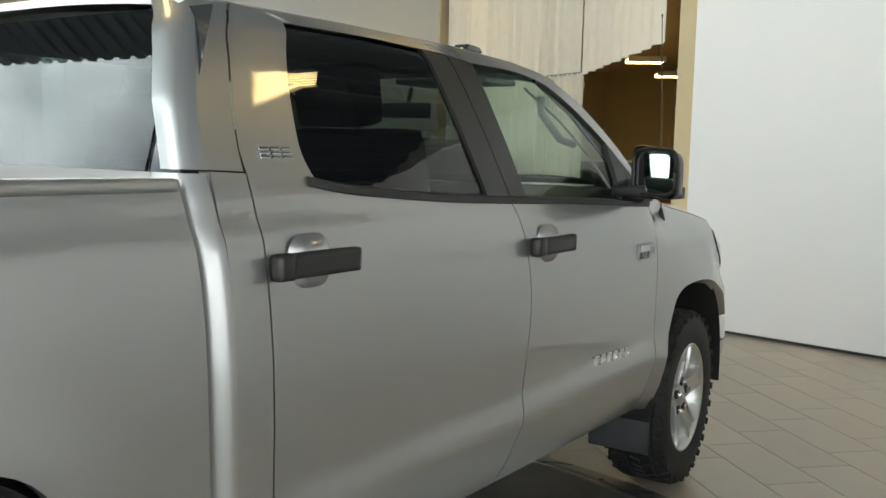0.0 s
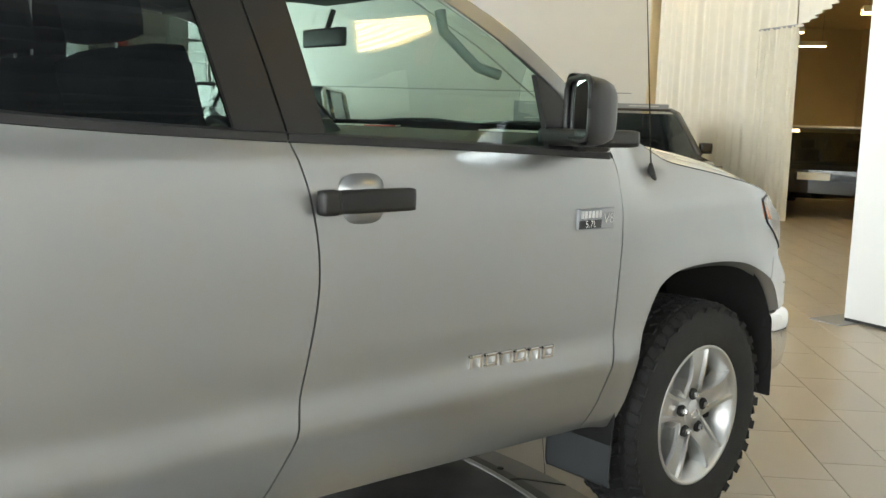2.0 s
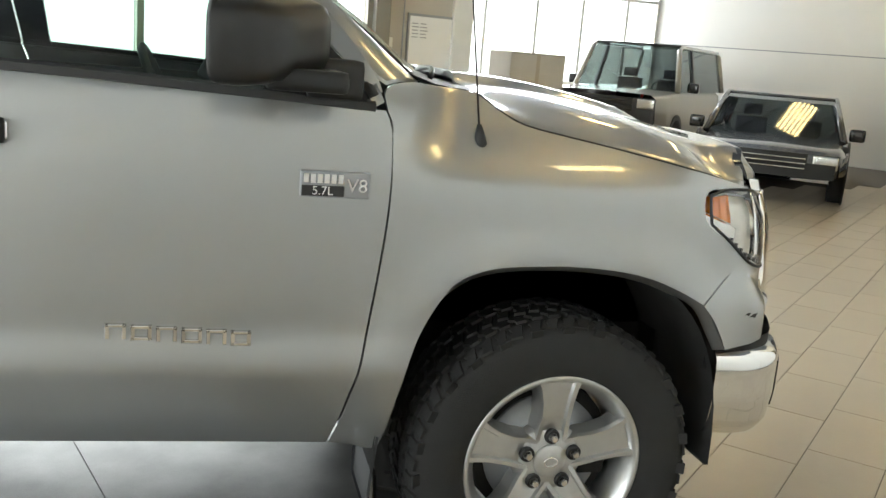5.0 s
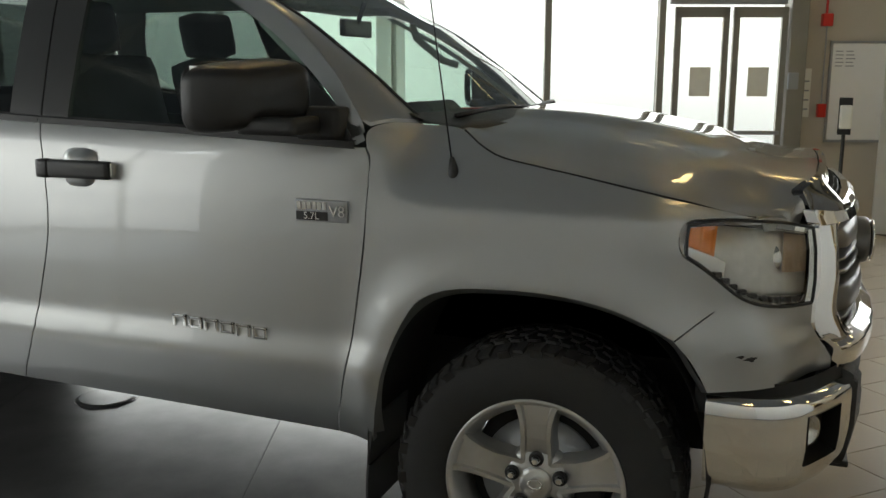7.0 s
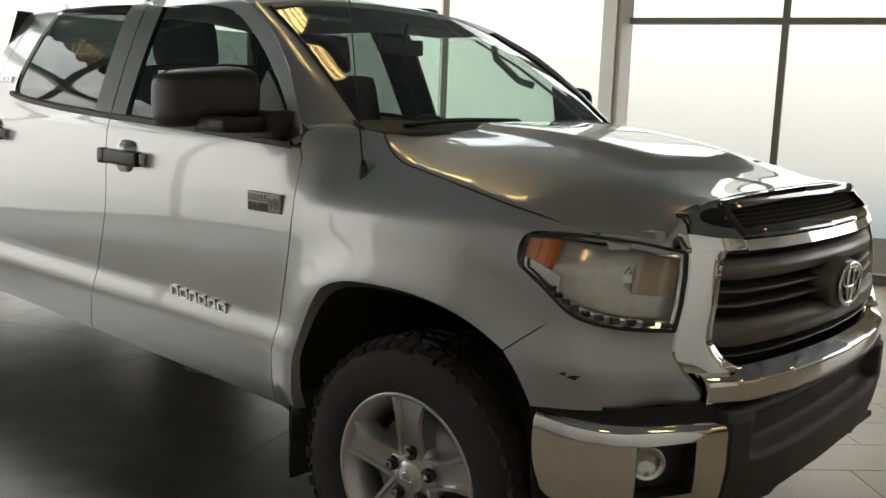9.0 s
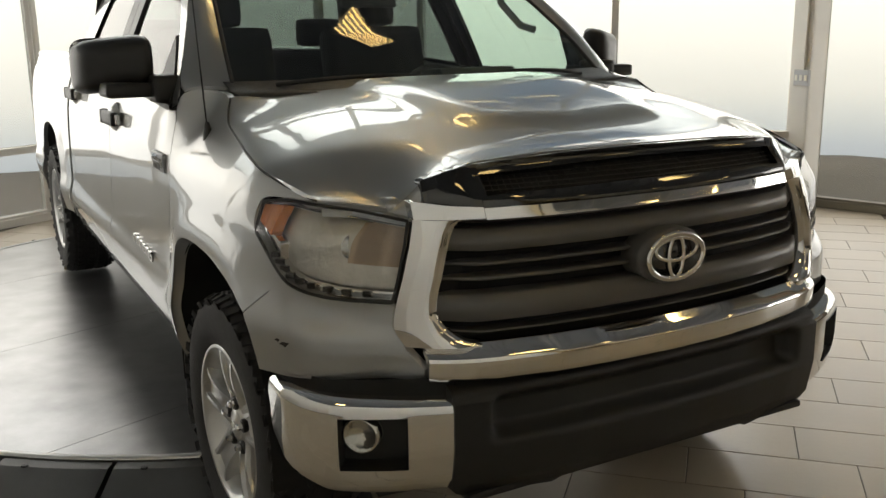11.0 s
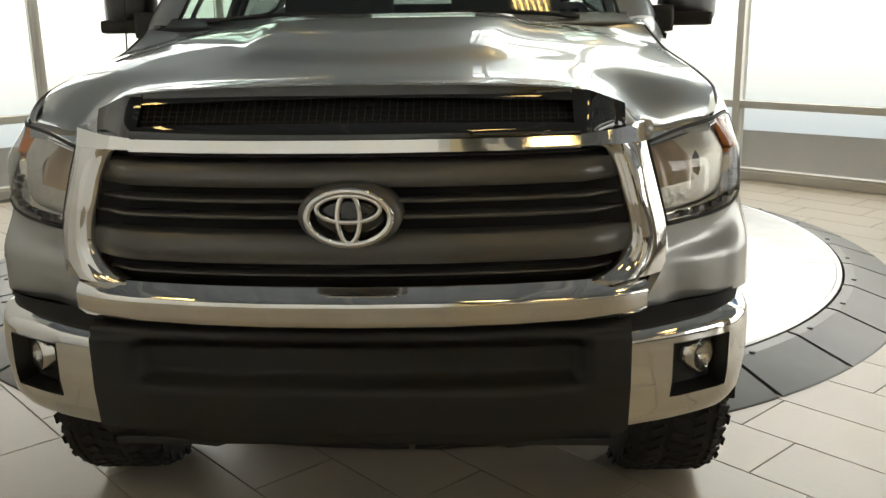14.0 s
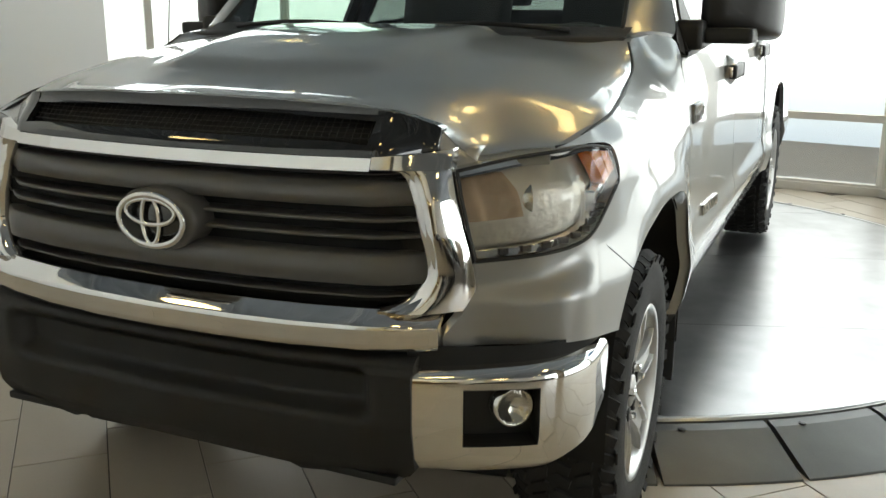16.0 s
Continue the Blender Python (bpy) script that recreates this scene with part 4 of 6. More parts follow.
    part("bed_inner_wall", boxes(((-4.8, side * .80 - .02, .82), (-2.96, side * .80 + .02, 1.46))), M_DARK, truck)
    part("rocker", boxes(((-2.88, side * .80 - .05, .53), (-.60, side * .80 + .05, .60)), bevel=.02), M_DARK, truck, smooth=True)
    # cab corner rounds inwards behind the seam
    cr = []
    for z in np.linspace(.56, 1.50, 30):
        w = half_width(-2.9, z)
        cr.append([Vector((-2.905 - .066 * math.sin(t), side * (w - .085 * (1 - math.cos(t))), z)) for t in np.linspace(0, math.pi / 2, 9)])
    part("cab_corner_return", sheet(cr), M_SILVER, truck, smooth=True)

# side glass, pillars and frames above the belt line
FRAME_OUT = [(-2.905, 1.51), (-2.86, 1.64), (-2.77, 1.80), (-2.66, 1.895), (-2.2, 1.908), (-1.6, 1.905), (-1.25, 1.885), (-1.05, 1.845), (-.83, 1.735), (-.65, 1.590), (-.51, 1.435)]
GL_FT = [(-1.560, 1.412), (-1.575, 1.60), (-1.60, 1.75), (-1.612, 1.845)]
for side in (-1, 1):
    side_panel("front_window_glass", ([(-1.57, 1.405), (-1.1, 1.388), (-.56, 1.368)], [(-1.612, 1.848), (-1.40, 1.846), (-1.22, 1.832), (-1.07, 1.796)], [(-1.57, 1.405), (-1.61, 1.848)], [(-.56, 1.368), (-.64, 1.500), (-.84, 1.665), (-1.07, 1.796)]), side, G_FRONT, 16, 12, out=-.012, depth=.004)
    side_panel("rear_window_glass", ([(-2.565, 1.480), (-2.42, 1.452), (-2.2, 1.435), (-1.80, 1.415)], [(-2.47, 1.870), (-2.1, 1.872), (-1.86, 1.866)], [(-2.565, 1.480), (-2.585, 1.56), (-2.54, 1.74), (-2.47, 1.870)], [(-1.80, 1.415), (-1.86, 1.866)]), side, G_TINT, 16, 12, out=-.012, depth=.004)
    side_panel("b_pillar_front", ([(-1.668, 1.412), (-1.565, 1.408)], [(-1.735, 1.862), (-1.605, 1.850)], [(-1.668, 1.412), (-1.735, 1.862)], [(-1.565, 1.408), (-1.605, 1.850)]), side, M_BLACKSATIN, 4, 12, label="satin black door pillar")
    side_panel("b_pillar_rear", ([(-1.805, 1.417), (-1.674, 1.412)], [(-1.865, 1.868), (-1.741, 1.862)], [(-1.805, 1.417), (-1.865, 1.868)], [(-1.674, 1.412), (-1.741, 1.862)]), side, M_BLACKSATIN, 4, 12, label="satin black door pillar")
    side_panel("front_door_frame", ([(-1.735, 1.866), (-1.61, 1.852), (-1.40, 1.850), (-1.22, 1.836), (-1.065, 1.797), (-.84, 1.668), (-.635, 1.500), (-.53, 1.362)], [(-1.745, 1.905), (-1.6, 1.905), (-1.25, 1.883), (-1.05, 1.843), (-.84, 1.735), (-.66, 1.592), (-.53, 1.440), (-.505, 1.375)],
               [(-1.735, 1.866), (-1.745, 1.905)], [(-.53, 1.362), (-.505, 1.375)]), side, M_SILVER, 60, 6, edge=.08, rim=False)
    side_panel("rear_door_quarter", ([(-2.788, 1.498), (-2.62, 1.476), (-2.560, 1.466)], [(-2.62, 1.902), (-2.55, 1.897), (-2.475, 1.872)], [(-2.788, 1.498), (-2.788, 1.56), (-2.765, 1.65), (-2.73, 1.75), (-2.69, 1.84), (-2.62, 1.902)], [(-2.560, 1.466), (-2.592, 1.56), (-2.547, 1.74), (-2.475, 1.872)]), side, M_SILVER, 14, 24, rim=False)
    side_panel("rear_door_frame", ([(-2.475, 1.872), (-2.1, 1.876), (-1.74, 1.866)], [(-2.62, 1.902), (-2.2, 1.908), (-1.75, 1.905)], [(-2.475, 1.872), (-2.55, 1.897), (-2.62, 1.902)], [(-1.74, 1.866), (-1.75, 1.905)]), side, M_SILVER, 24, 6, rim=False, edge=.05)
    side_panel("rear_pillar", ([(-2.90, 1.508), (-2.796, 1.504)], [(-2.74, 1.905), (-2.625, 1.905)], [(-2.90, 1.508), (-2.87, 1.65), (-2.80, 1.82), (-2.74, 1.905)], [(-2.796, 1.504), (-2.792, 1.56), (-2.771, 1.65), (-2.736, 1.75), (-2.696, 1.84), (-2.625, 1.905)]), side, M_SILVER, 8, 24)
    cr = []
    for s, z in zip(np.linspace(0, 1, 20), np.linspace(1.508, 1.905, 20)):
        x = np.interp(z, [1.508, 1.65, 1.82, 1.905], [-2.90, -2.87, -2.80, -2.74])
        w = half_width(x, z)
        cr.append([Vector((x - .05 * math.sin(t), side * (w - .08 * (1 - math.cos(t))), z)) for t in np.linspace(0, math.pi / 2, 6)])
    part("rear_pillar_return", sheet(cr), M_SILVER, truck, smooth=True)
    # belt seals
    for name, pts in (("front_belt_seal", [(-1.675, 1.408), (-1.2, 1.391), (-.80, 1.373), (-.53, 1.360)]), ("rear_belt_seal", [(-2.60, 1.478), (-2.45, 1.455), (-2.10, 1.428), (-1.68, 1.408)])):
        c = curve(pts, 24)
        bm = bmesh.new()
        rows = []
        for x, z in c:
            w = half_width(x, z)
            rows.append([bm.verts.new((x, side * (w + o), z + h)) for o, h in ((.000, -.010), (.008, -.006), (.008, .012), (-.014, .018))])
        for p, q in zip(rows, rows[1:]):
            for j in range(3):
                bm.faces.new((p[j], q[j], q[j + 1], p[j + 1]))
        part(name, bm, M_SEAL, truck, "black rubber window seal")
    # black sail behind the mirror
    side_panel("mirror_sail", ([(-.80, 1.375), (-.66, 1.366), (-.545, 1.360)], [(-.775, 1.600), (-.72, 1.562), (-.645, 1.500)], [(-.80, 1.375), (-.775, 1.600)], [(-.545, 1.360), (-.575, 1.43), (-.645, 1.500)]), side, M_BLACKPLASTIC, 6, 8, out=.006, label="black plastic mirror sail")

# roof, windscreen and its pillars
roof = []
for x in np.linspace(-2.79, -1.02, 30):
    row = []
    for y in np.linspace(-1, 1, 25):
        edge_z = np.interp(x, [-2.79, -2.62, -2.2, -1.6, -1.25, -1.02], [1.890, 1.905, 1.910, 1.907, 1.886, 1.838])
        edge_w = half_width(x, edge_z) + .002
        crown = np.interp(x, [-2.79, -2.6, -1.6, -1.2, -1.02], [.030, .050, .058, .055, .052])
        row.append(Vector((x + .048 * (1 - y * y) * smooth(-1.4, -1.02, x), y * edge_w, edge_z + crown * (1 - abs(y) ** 2.6))))
    roof.append(row)
part("roof_panel", sheet(roof, (0, 0, -1), .02), M_SILVER, truck, smooth=True)


def screen_edge(s):
    """The side edge of the windscreen, s from the bottom to the top."""
    return Vector((np.interp(s, [0, .3, .65, 1], [-.395, -.560, -.790, -1.030]), np.interp(s, [0, .3, .65, 1], [.745, .722, .680, .632]), np.interp(s, [0, .3, .65, 1], [1.420, 1.552, 1.708, 1.836])))


screen = []
for s in np.linspace(0, 1, 18):
    e = screen_edge(s)
    screen.append([Vector((e.x + (.13 - .08 * s) * (1 - t * t), e.y * t, e.z + .055 * s * (1 - abs(t) ** 2.4) + .004)) for t in np.linspace(-1, 1, 25)])
part("windscreen", sheet(screen, (-.5, 0, -.8), .006), G_WIND, truck, "clear windscreen with a green tint", smooth=True)
band = bmesh.new()
rows = []
for t in np.linspace(-1, 1, 25):
    e = screen_edge(0)
    rows.append([band.verts.new((e.x + .13 * (1 - t * t) + d, e.y * t * 1.03, e.z + h)) for d, h in ((-.035, .028), (.045, .002), (.13, -.006), (.15, -.05))])
for p, q in zip(rows, rows[1:]):
    for j in range(3):
        band.faces.new((p[j], q[j], q[j + 1], p[j + 1]))
part("cowl_panel", band, M_BLACKPLASTIC, truck, "black plastic cowl panel", smooth=True)
for side in (-1, 1):
    grid = []
    for s in np.linspace(0, 1, 22):
        e = screen_edge(s)
        o = at_step(curve([(-.500, 1.425), (-.53, 1.442), (-.66, 1.594), (-.84, 1.737), (-1.05, 1.845)], 60), s)
        w = half_width(o[0], o[1])
        row = []
        for t in np.linspace(0, 1, 9):
            p = Vector((o[0], w - .002, o[1])).lerp(Vector((e.x, e.y + .004, e.z + .006)), t)
            p += Vector((.25, .5, .5)).normalized() * .014 * math.sin(math.pi * t) ** .8
            row.append(Vector((p.x, side * p.y, p.z)))
        grid.append(row)
    part("windscreen_pillar", sheet(grid, (0, 0, -1), .01), M_SILVER, truck, smooth=True)
    part("windscreen_seal", tube([(screen_edge(s).x, side * (screen_edge(s).y - .003), screen_edge(s).z + .007) for s in np.linspace(0, 1, 16)], .007, 6), M_SEAL, truck, smooth=True)

# bonnet
EDGE_X = [-.245, -.185, -.12, .0, .13, .40, .560, .64]
EDGE_Y = [.806, .835, .850, .862, .868, .850, .818, .655]
EDGE_Z = [1.409, 1.366, 1.336, 1.313, 1.291, 1.239, 1.203, 1.215]

CROWN_X, CROWN_Z = [-.245, 0, .25, .45, .60, .72], [1.436, 1.420, 1.383, 1.340, 1.318, 1.300]
FRONT_Y, FRONT_Z = [0, .3, .5, .6, .64, .68, .72, .76, .82], [1.302, 1.298, 1.285, 1.246, 1.205, 1.186, 1.190, 1.198, 1.203]


def bonnet_front(t):
    """Where the bonnet ends, across the truck."""
    return np.interp(abs(t), [0, .35, .60, .74, .80, 1.0], [.722, .716, .705, .664, .645, .566])


bon = []
for s in np.r_[0, .008, np.linspace(.02, 1, 70)]:
    row = []
    for t in np.r_[-1, -.993, np.linspace(-.98, .98, 113), .993, 1]:
        rear = -.245 + .045 * (1 - t * t)
        x = rear + s * (bonnet_front(t) - rear)
        xe = -.245 + s * (.564 + .245)
        ze = ease_curve(xe, EDGE_X, EDGE_Z)
        ye = half_width(xe, ze) - .0075
        y = t * ye
        crown = ease_curve(x, CROWN_X, CROWN_Z)
        at = abs(t)
        rise = 1 - at ** 5.5
        z = ze + (crown - ze) * rise - .020 * smooth(.25, .85, at) * (1 - smooth(.85, 1, at))
        half = .30 + .10 * (.475 - x)
        z += .021 * (1 - smooth(half, half + .045, abs(y))) * (1 - smooth(.45, .49, x + .15 * abs(y)))
        zf = ease_curve(abs(y), FRONT_Y, FRONT_Z)
        z += (zf - z) * smooth(.70, 1, s)
        row.append(Vector((x, y, z)))
    bon.append(row)
relax(bon, 14)
for side in (-1, 1):
    edge = [p for p in bon[-1] if side * p.y > .585]
    part("nose_edge_return", sheet([[p + Vector((d, 0, -.002 - h)) for d, h in ((-.003, 0), (.004, .004), (.012, .014), (.018, .034))] for p in edge], (-1, 0, 0), .004), M_SILVER, truck, smooth=True)
part("bonnet", sheet(bon, (0, 0, -1), .02), M_SILVER, truck, smooth=True)
# dark strip laid along the bonnet gap to draw its shade
for side in (-1, 1):
    gap = []
    for x in np.linspace(-.240, .560, 40):
        z = ease_curve(x, EDGE_X, EDGE_Z)
        gap.append((x, side * (half_width(x, z) - .0045), z + .0005))
    part("bonnet_gap_seal", tube(gap, .0034, 6), M_SEAL, truck, "dark strip for the shade in the gap between bonnet and fender", smooth=True)

# nose: gloss black hood lip with its mesh slot
NOSE_Y = [0, .25, .42, .52, .60]


def lip_x(y, z):
    """How far forward the nose stands at a width and height."""
    a = abs(y)
    top, low = np.interp(a, NOSE_Y, [.742, .738, .730, .715, .655]), np.interp(a, NOSE_Y, [.838, .826, .803, .778, .690])
    return low + (top - low) * smooth(1.19, 1.285, z)


def strip_on(zs, y0, y1, n, fx, material, name, parent=truck, label="", dx=0.0, inward=(-1, 0, 0), depth=.02):
    grid = [[Vector((fx(y, z) + dx, y, z)) for z in zs(y)] for y in np.linspace(y0, y1, n)]
    return part(name, sheet(grid, inward, depth), material, parent, label, smooth=True)


strip_on(lambda y: np.linspace(np.interp(abs(y), NOSE_Y, [1.272, 1.268, 1.262, 1.258, 1.235]), np.interp(abs(y), NOSE_Y, [1.300, 1.297, 1.290, 1.283, 1.246]), 5), -.60, .60, 50, lip_x, M_BLACKGLOSS, "hood_lip_upper_bar", label="gloss black hood lip", dx=.004)
strip_on(lambda y: np.linspace(1.188, np.interp(abs(y), [0, .42, .5], [1.222, 1.218, 1.212]), 6), -.50, .50, 44, lip_x, M_BLACKGLOSS, "hood_lip_lower_bar", label="gloss black lower bar of the hood slot", dx=.006)
strip_on(lambda y: np.linspace(1.20, 1.28, 3), -.51, .51, 30, lip_x, M_DARK, "slot_back", dx=-.035)
for side in (-1, 1):
    grid = []
    for t in np.linspace(0, 1, 9):
        y = .485 + .125 * t
        lo, hi = np.interp(t, [0, .5, 1], [1.190, 1.190, 1.192]), np.interp(t, [0, .5, 1], [1.285, 1.272, 1.246])
        grid.append([Vector((lip_x(y, z) + .005, side * y, z)) for z in np.linspace(lo, hi, 6)])
    part("nose_corner_fill", boxes(((.54, side * .62 - .065, 1.13), (.648, side * .62 + .065, 1.205)), bevel=.025), M_SILVER, truck, smooth=True)
    part("hood_lip_end_cap", sheet(grid, (-1, 0, 0), .03), M_BLACKGLOSS, truck, "gloss black hood lip end", smooth=True)
mesh_bm = bmesh.new()
for k in range(6):
    z = 1.222 + k * .010
    join(mesh_bm, tube([(lip_x(y, z) - .022, y, z) for y in np.linspace(-.49, .49, 17)], .0016, 4))
for k in range(56):
    y = -.49 + k * .0178
    join(mesh_bm, tube([(lip_x(y, 1.22) - .022, y, 1.218), (lip_x(y, 1.27) - .022, y, 1.274)], .0014, 4))
part("slot_mesh", mesh_bm, M_BLACKPLASTIC, truck, "black wire mesh in the hood slot")


# grille and its chrome surround
OPEN_Z = [.858, .868, .90, .94, 1.05, 1.15, 1.163]
OPEN_Y = [.555, .588, .622, .638, .615, .580, .555]
for side in (-1, 1):
    grid = []
    for z in np.linspace(.858, 1.163, 34):
        a, b = ease_curve(z, OPEN_Z, OPEN_Y), ease_curve(z, OUT_Z, OUT_Y)
        row = []
        for t in np.linspace(-.3, 1, 12):
            y = a + (b - a) * t
            dx = -.045 if t < -.2 else (-.010 * (1 - smooth(-.1, .12, t)) + .010 * math.sin(math.pi * max(0, t)))
            row.append(Vector((grille_x(y, z) + dx + .004, side * y, z)))
        grid.append(row)
    part("surround_side", sheet(grid, (-1, 0, 0), .03), M_CHROME, truck, "chrome grille surround", smooth=True)
    grid = [[Vector((grille_x(y, z) + .006, side * y, z)) for z in np.linspace(1.163, np.interp(y, [.5, .58, .65], [1.189, 1.195, 1.206]), 6)] for y in np.linspace(.50, .652, 10)]
    part("surround_top_corner", sheet(grid, (-1, 0, 0), .03), M_CHROME, truck, "chrome corner beside the hood lip", smooth=True)
strip_on(lambda y: [1.160, 1.163, 1.168, 1.176, 1.184, 1.187], -.50, .50, 40, grille_x, M_CHROME, "surround_top", label="chrome bar over the grille", dx=.010)


def lower_bar(y, z):
    return grille_x(y, z) + np.interp(z, [.772, .776, .826, .832, .862], [.002, .014, .020, .018, -.020])


strip_on(lambda y: [.772, .776, .79, .81, .822, .828, .836, .85, .860], -.657, .657, 60, lower_bar, M_CHROME, "surround_bottom", label="wide chrome bar under the grille")
strip_on(lambda y: np.linspace(.86, 1.165, 4), -.62, .62, 40, grille_x, M_DARK, "grille_back", dx=-.075)


def slat(name, z0, z1, proud, y1, label="", rise=.0):
    grid = []
    for y in np.linspace(-y1, y1, 48):
        back = .030 * smooth(y1 - .09, y1, abs(y))
        prof = [(0, -.05), (0.02, -.012), (.08, 0), (.5, .004), (.92, 0), (.98, -.012), (1, -.05)]
        grid.append([Vector((grille_x(y, z0 + (z1 - z0) * f) + proud + d - back, y, z0 + (z1 - z0) * f + rise * (abs(y) / y1) ** 2)) for f, d in prof])
    return part(name, sheet(grid), M_GRILLE, truck, label, smooth=True)


slat("upper_grille_bar", 1.080, 1.137, -.012, .585, "wide dark grey grille bar")
slat("lower_grille_bar", .908, .980, -.012, .618, "wide dark grey grille bar")
slat("grille_slat", 1.046, 1.056, -.022, .595)
slat("grille_slat", 1.010, 1.020, -.022, .605)
slat("grille_slat", 1.146, 1.150, -.030, .570)
slat("grille_slat", .880, .886, -.030, .600)


def ellipse_ring(cy, cz, ry, rz, r, x0, tilt=0.0, n=40):
    bm = bmesh.new()
    rings = []
    for i in range(n):
        a = 2 * math.pi * i / n
        c = Vector((x0, cy + ry * math.cos(a), cz + rz * math.sin(a)))
        o = Vector((0, math.cos(a) / ry, math.sin(a) / rz)).normalized()
        rings.append([bm.verts.new(c + r * (math.cos(b) * o + 0.7 * math.sin(b) * Vector((1, 0, 0)))) for b in np.linspace(0, 2 * math.pi, 8, endpoint=False)])
    for i in range(n):
        p, q = rings[i], rings[(i + 1) % n]
        for j in range(8):
            bm.faces.new((p[j], p[(j + 1) % 8], q[(j + 1) % 8], q[j]))
    return bm


badge = part("emblem_plate", lathe([(.001, .016), (.09, .016), (.107, .012), (.113, 0), (.113, -.06)], 48), M_GRILLE, truck, "oval dark grey emblem plate", smooth=True)
badge.matrix_local = Matrix.Translation((.884, 0, 1.025)) @ Matrix.Diagonal((1, 1, .665, 1)) @ pose(0, 0, 0, 0, 0, -90)
field = part("emblem_field", lathe([(.001, .018), (.088, .018), (.090, .012)], 40), M_BLACKGLOSS, badge, "black emblem field", smooth=True)
for cz, ry, rz, r in ((1.025, .090, .060, .0085), (1.045, .068, .030, .006), (1.025, .024, .056, .006)):
    part("emblem_ring", ellipse_ring(0, cz, ry, rz, r, .908), M_CHROME, truck, "chrome oval emblem ring", smooth=True)

# headlamps
for side in (-1, 1):
    edges = ([(.402, 1.110), (.470, 1.062), (.545, 1.004), (.620, .976), (.696, .963)], [(.402, 1.186), (.47, 1.197), (.560, 1.195), (.62, 1.182), (.688, 1.158)], [(.402, 1.110), (.400, 1.15), (.402, 1.186)], [(.696, .963), (.694, 1.06), (.688, 1.158)])
    lens_grid = on_side(coons(*edges, 24, 14), side, .004)
    meet_surround(lens_grid, side, .010, .004)
    hl = part("headlamp", sheet(lens_grid, (0, -side, 0), .006), G_LENS, truck, "clear headlamp with chrome reflector and amber marker", smooth=True)

    def inset(e, d, u0=0.0, u1=1.0, v0=0.0, v1=1.0, nu=14, nv=10):
        full = on_side(coons(*e, 40, 30, .01), side)
        meet_surround(full, side, .010, .004)
        us, vs = np.linspace(u0, u1, nu), np.linspace(v0, v1, nv)
        rows = []
        for u in us:
            row = []
            for v in vs:
                p = full[int(u * (len(full) - 1))][int(v * (len(full[0]) - 1))]
                row.append(p + Vector((-.55 * d, -side * .83 * d, 0)))
            rows.append(row)
        return rows

    part("housing", sheet(inset(edges, .045)), M_LAMPIN, hl, "chrome lamp housing", smooth=True)
    for k in range(22):
        u = .42 + .026 * k
        part("flute", sheet(inset(edges, .040, u, min(.99, u + .026), .16, .86, 2, 8), (0, -side, 0), .004), M_LAMPIN, hl, smooth=True)
    part("amber_marker", sheet(inset(edges, .006, .03, .28, .40, .88), (0, -side, 0), .03), M_AMBER, hl, "amber side marker", smooth=True)
    part("marker_bezel", sheet(inset(edges, .018, .02, .40, .08, .40), (0, -side, 0), .03), M_CHROME, hl, smooth=True)
    part("amber_reflector", sheet(inset(edges, .030, .80, .97, .42, .86), (0, -side, 0), .03), M_AMBERREF, hl, "amber turn-signal reflector", smooth=True)
    part("top_bezel", sheet(inset(edges, .016, .10, .98, .90, .985), (0, -side, 0), .03), M_CHROME, hl, smooth=True)
    part("lamp_strip_bed", sheet(inset(edges, .022, .25, .98, .02, .13), (0, -side, 0), .03), M_CHROME, hl, smooth=True)
    full = on_side(coons(*edges, 40, 30, .01), side)
    meet_surround(full, side, .010, .004)
    for k in range(9):
        p = full[13 + k * 3][3]
        b = bmesh.new()
        box(b, (-.011, -.006, -.007), (.011, .006, .007), bevel=.002)
        led = part("daytime_lamp", b, M_BLACKPLASTIC, hl)
        led.matrix_local = pose(p.x - .006, p.y - side * .012, p.z + .002, 0, 0, -side * 45)
    rf = part("reflector_bowl", lathe([(.012, -.03), (.030, -.018), (.042, .0), (.046, .012)], 28), M_REFLECTOR, hl, "round chrome reflector", smooth=True)
    rf.matrix_local = pose(.585, side * .765, 1.085, 0, 0, 180 - side * 145 if side > 0 else -35)
    bulb = part("bulb", lathe([(.001, .02), (.010, .016), (.013, 0), (.013, -.04)], 14), M_CHROME, hl, smooth=True)
    bulb.matrix_local = pose(.575, side * .765, 1.085, 0, 0, -35 if side < 0 else 215)
    rim = [r[0] for r in full] + full[-1] + [r[-1] for r in reversed(full)] + list(reversed(full[0]))
    part("lamp_seal", tube([p + Vector((0, side * .001, 0)) for p in rim[::2]], .0045, 5), M_SEAL, hl, "black rubber seal", smooth=True)

# front bumper
BUMP = curve([(.470, .950), (.56, .948), (.64, .926), (.715, .873), (.785, .762), (.818, .690), (.846, .616)], 60)


def bump_at(s, z):
    p = at_step(BUMP, s)
    d = at_step(BUMP, min(1, s + .01)) - at_step(BUMP, max(0, s - .01))
    n = np.array((-d[1], d[0]))
    n = n / np.linalg.norm(n)
    o = np.interp(z, [.475, .49, .52, .60, .70, .722, .735, .748], [-.060, -.034, -.012, 0, 0, -.003, -.012, -.040])
    n = n if n[0] > 0 or n[1] > 0 else -n
    return p[0] + n[0] * o, p[1] + n[1] * o


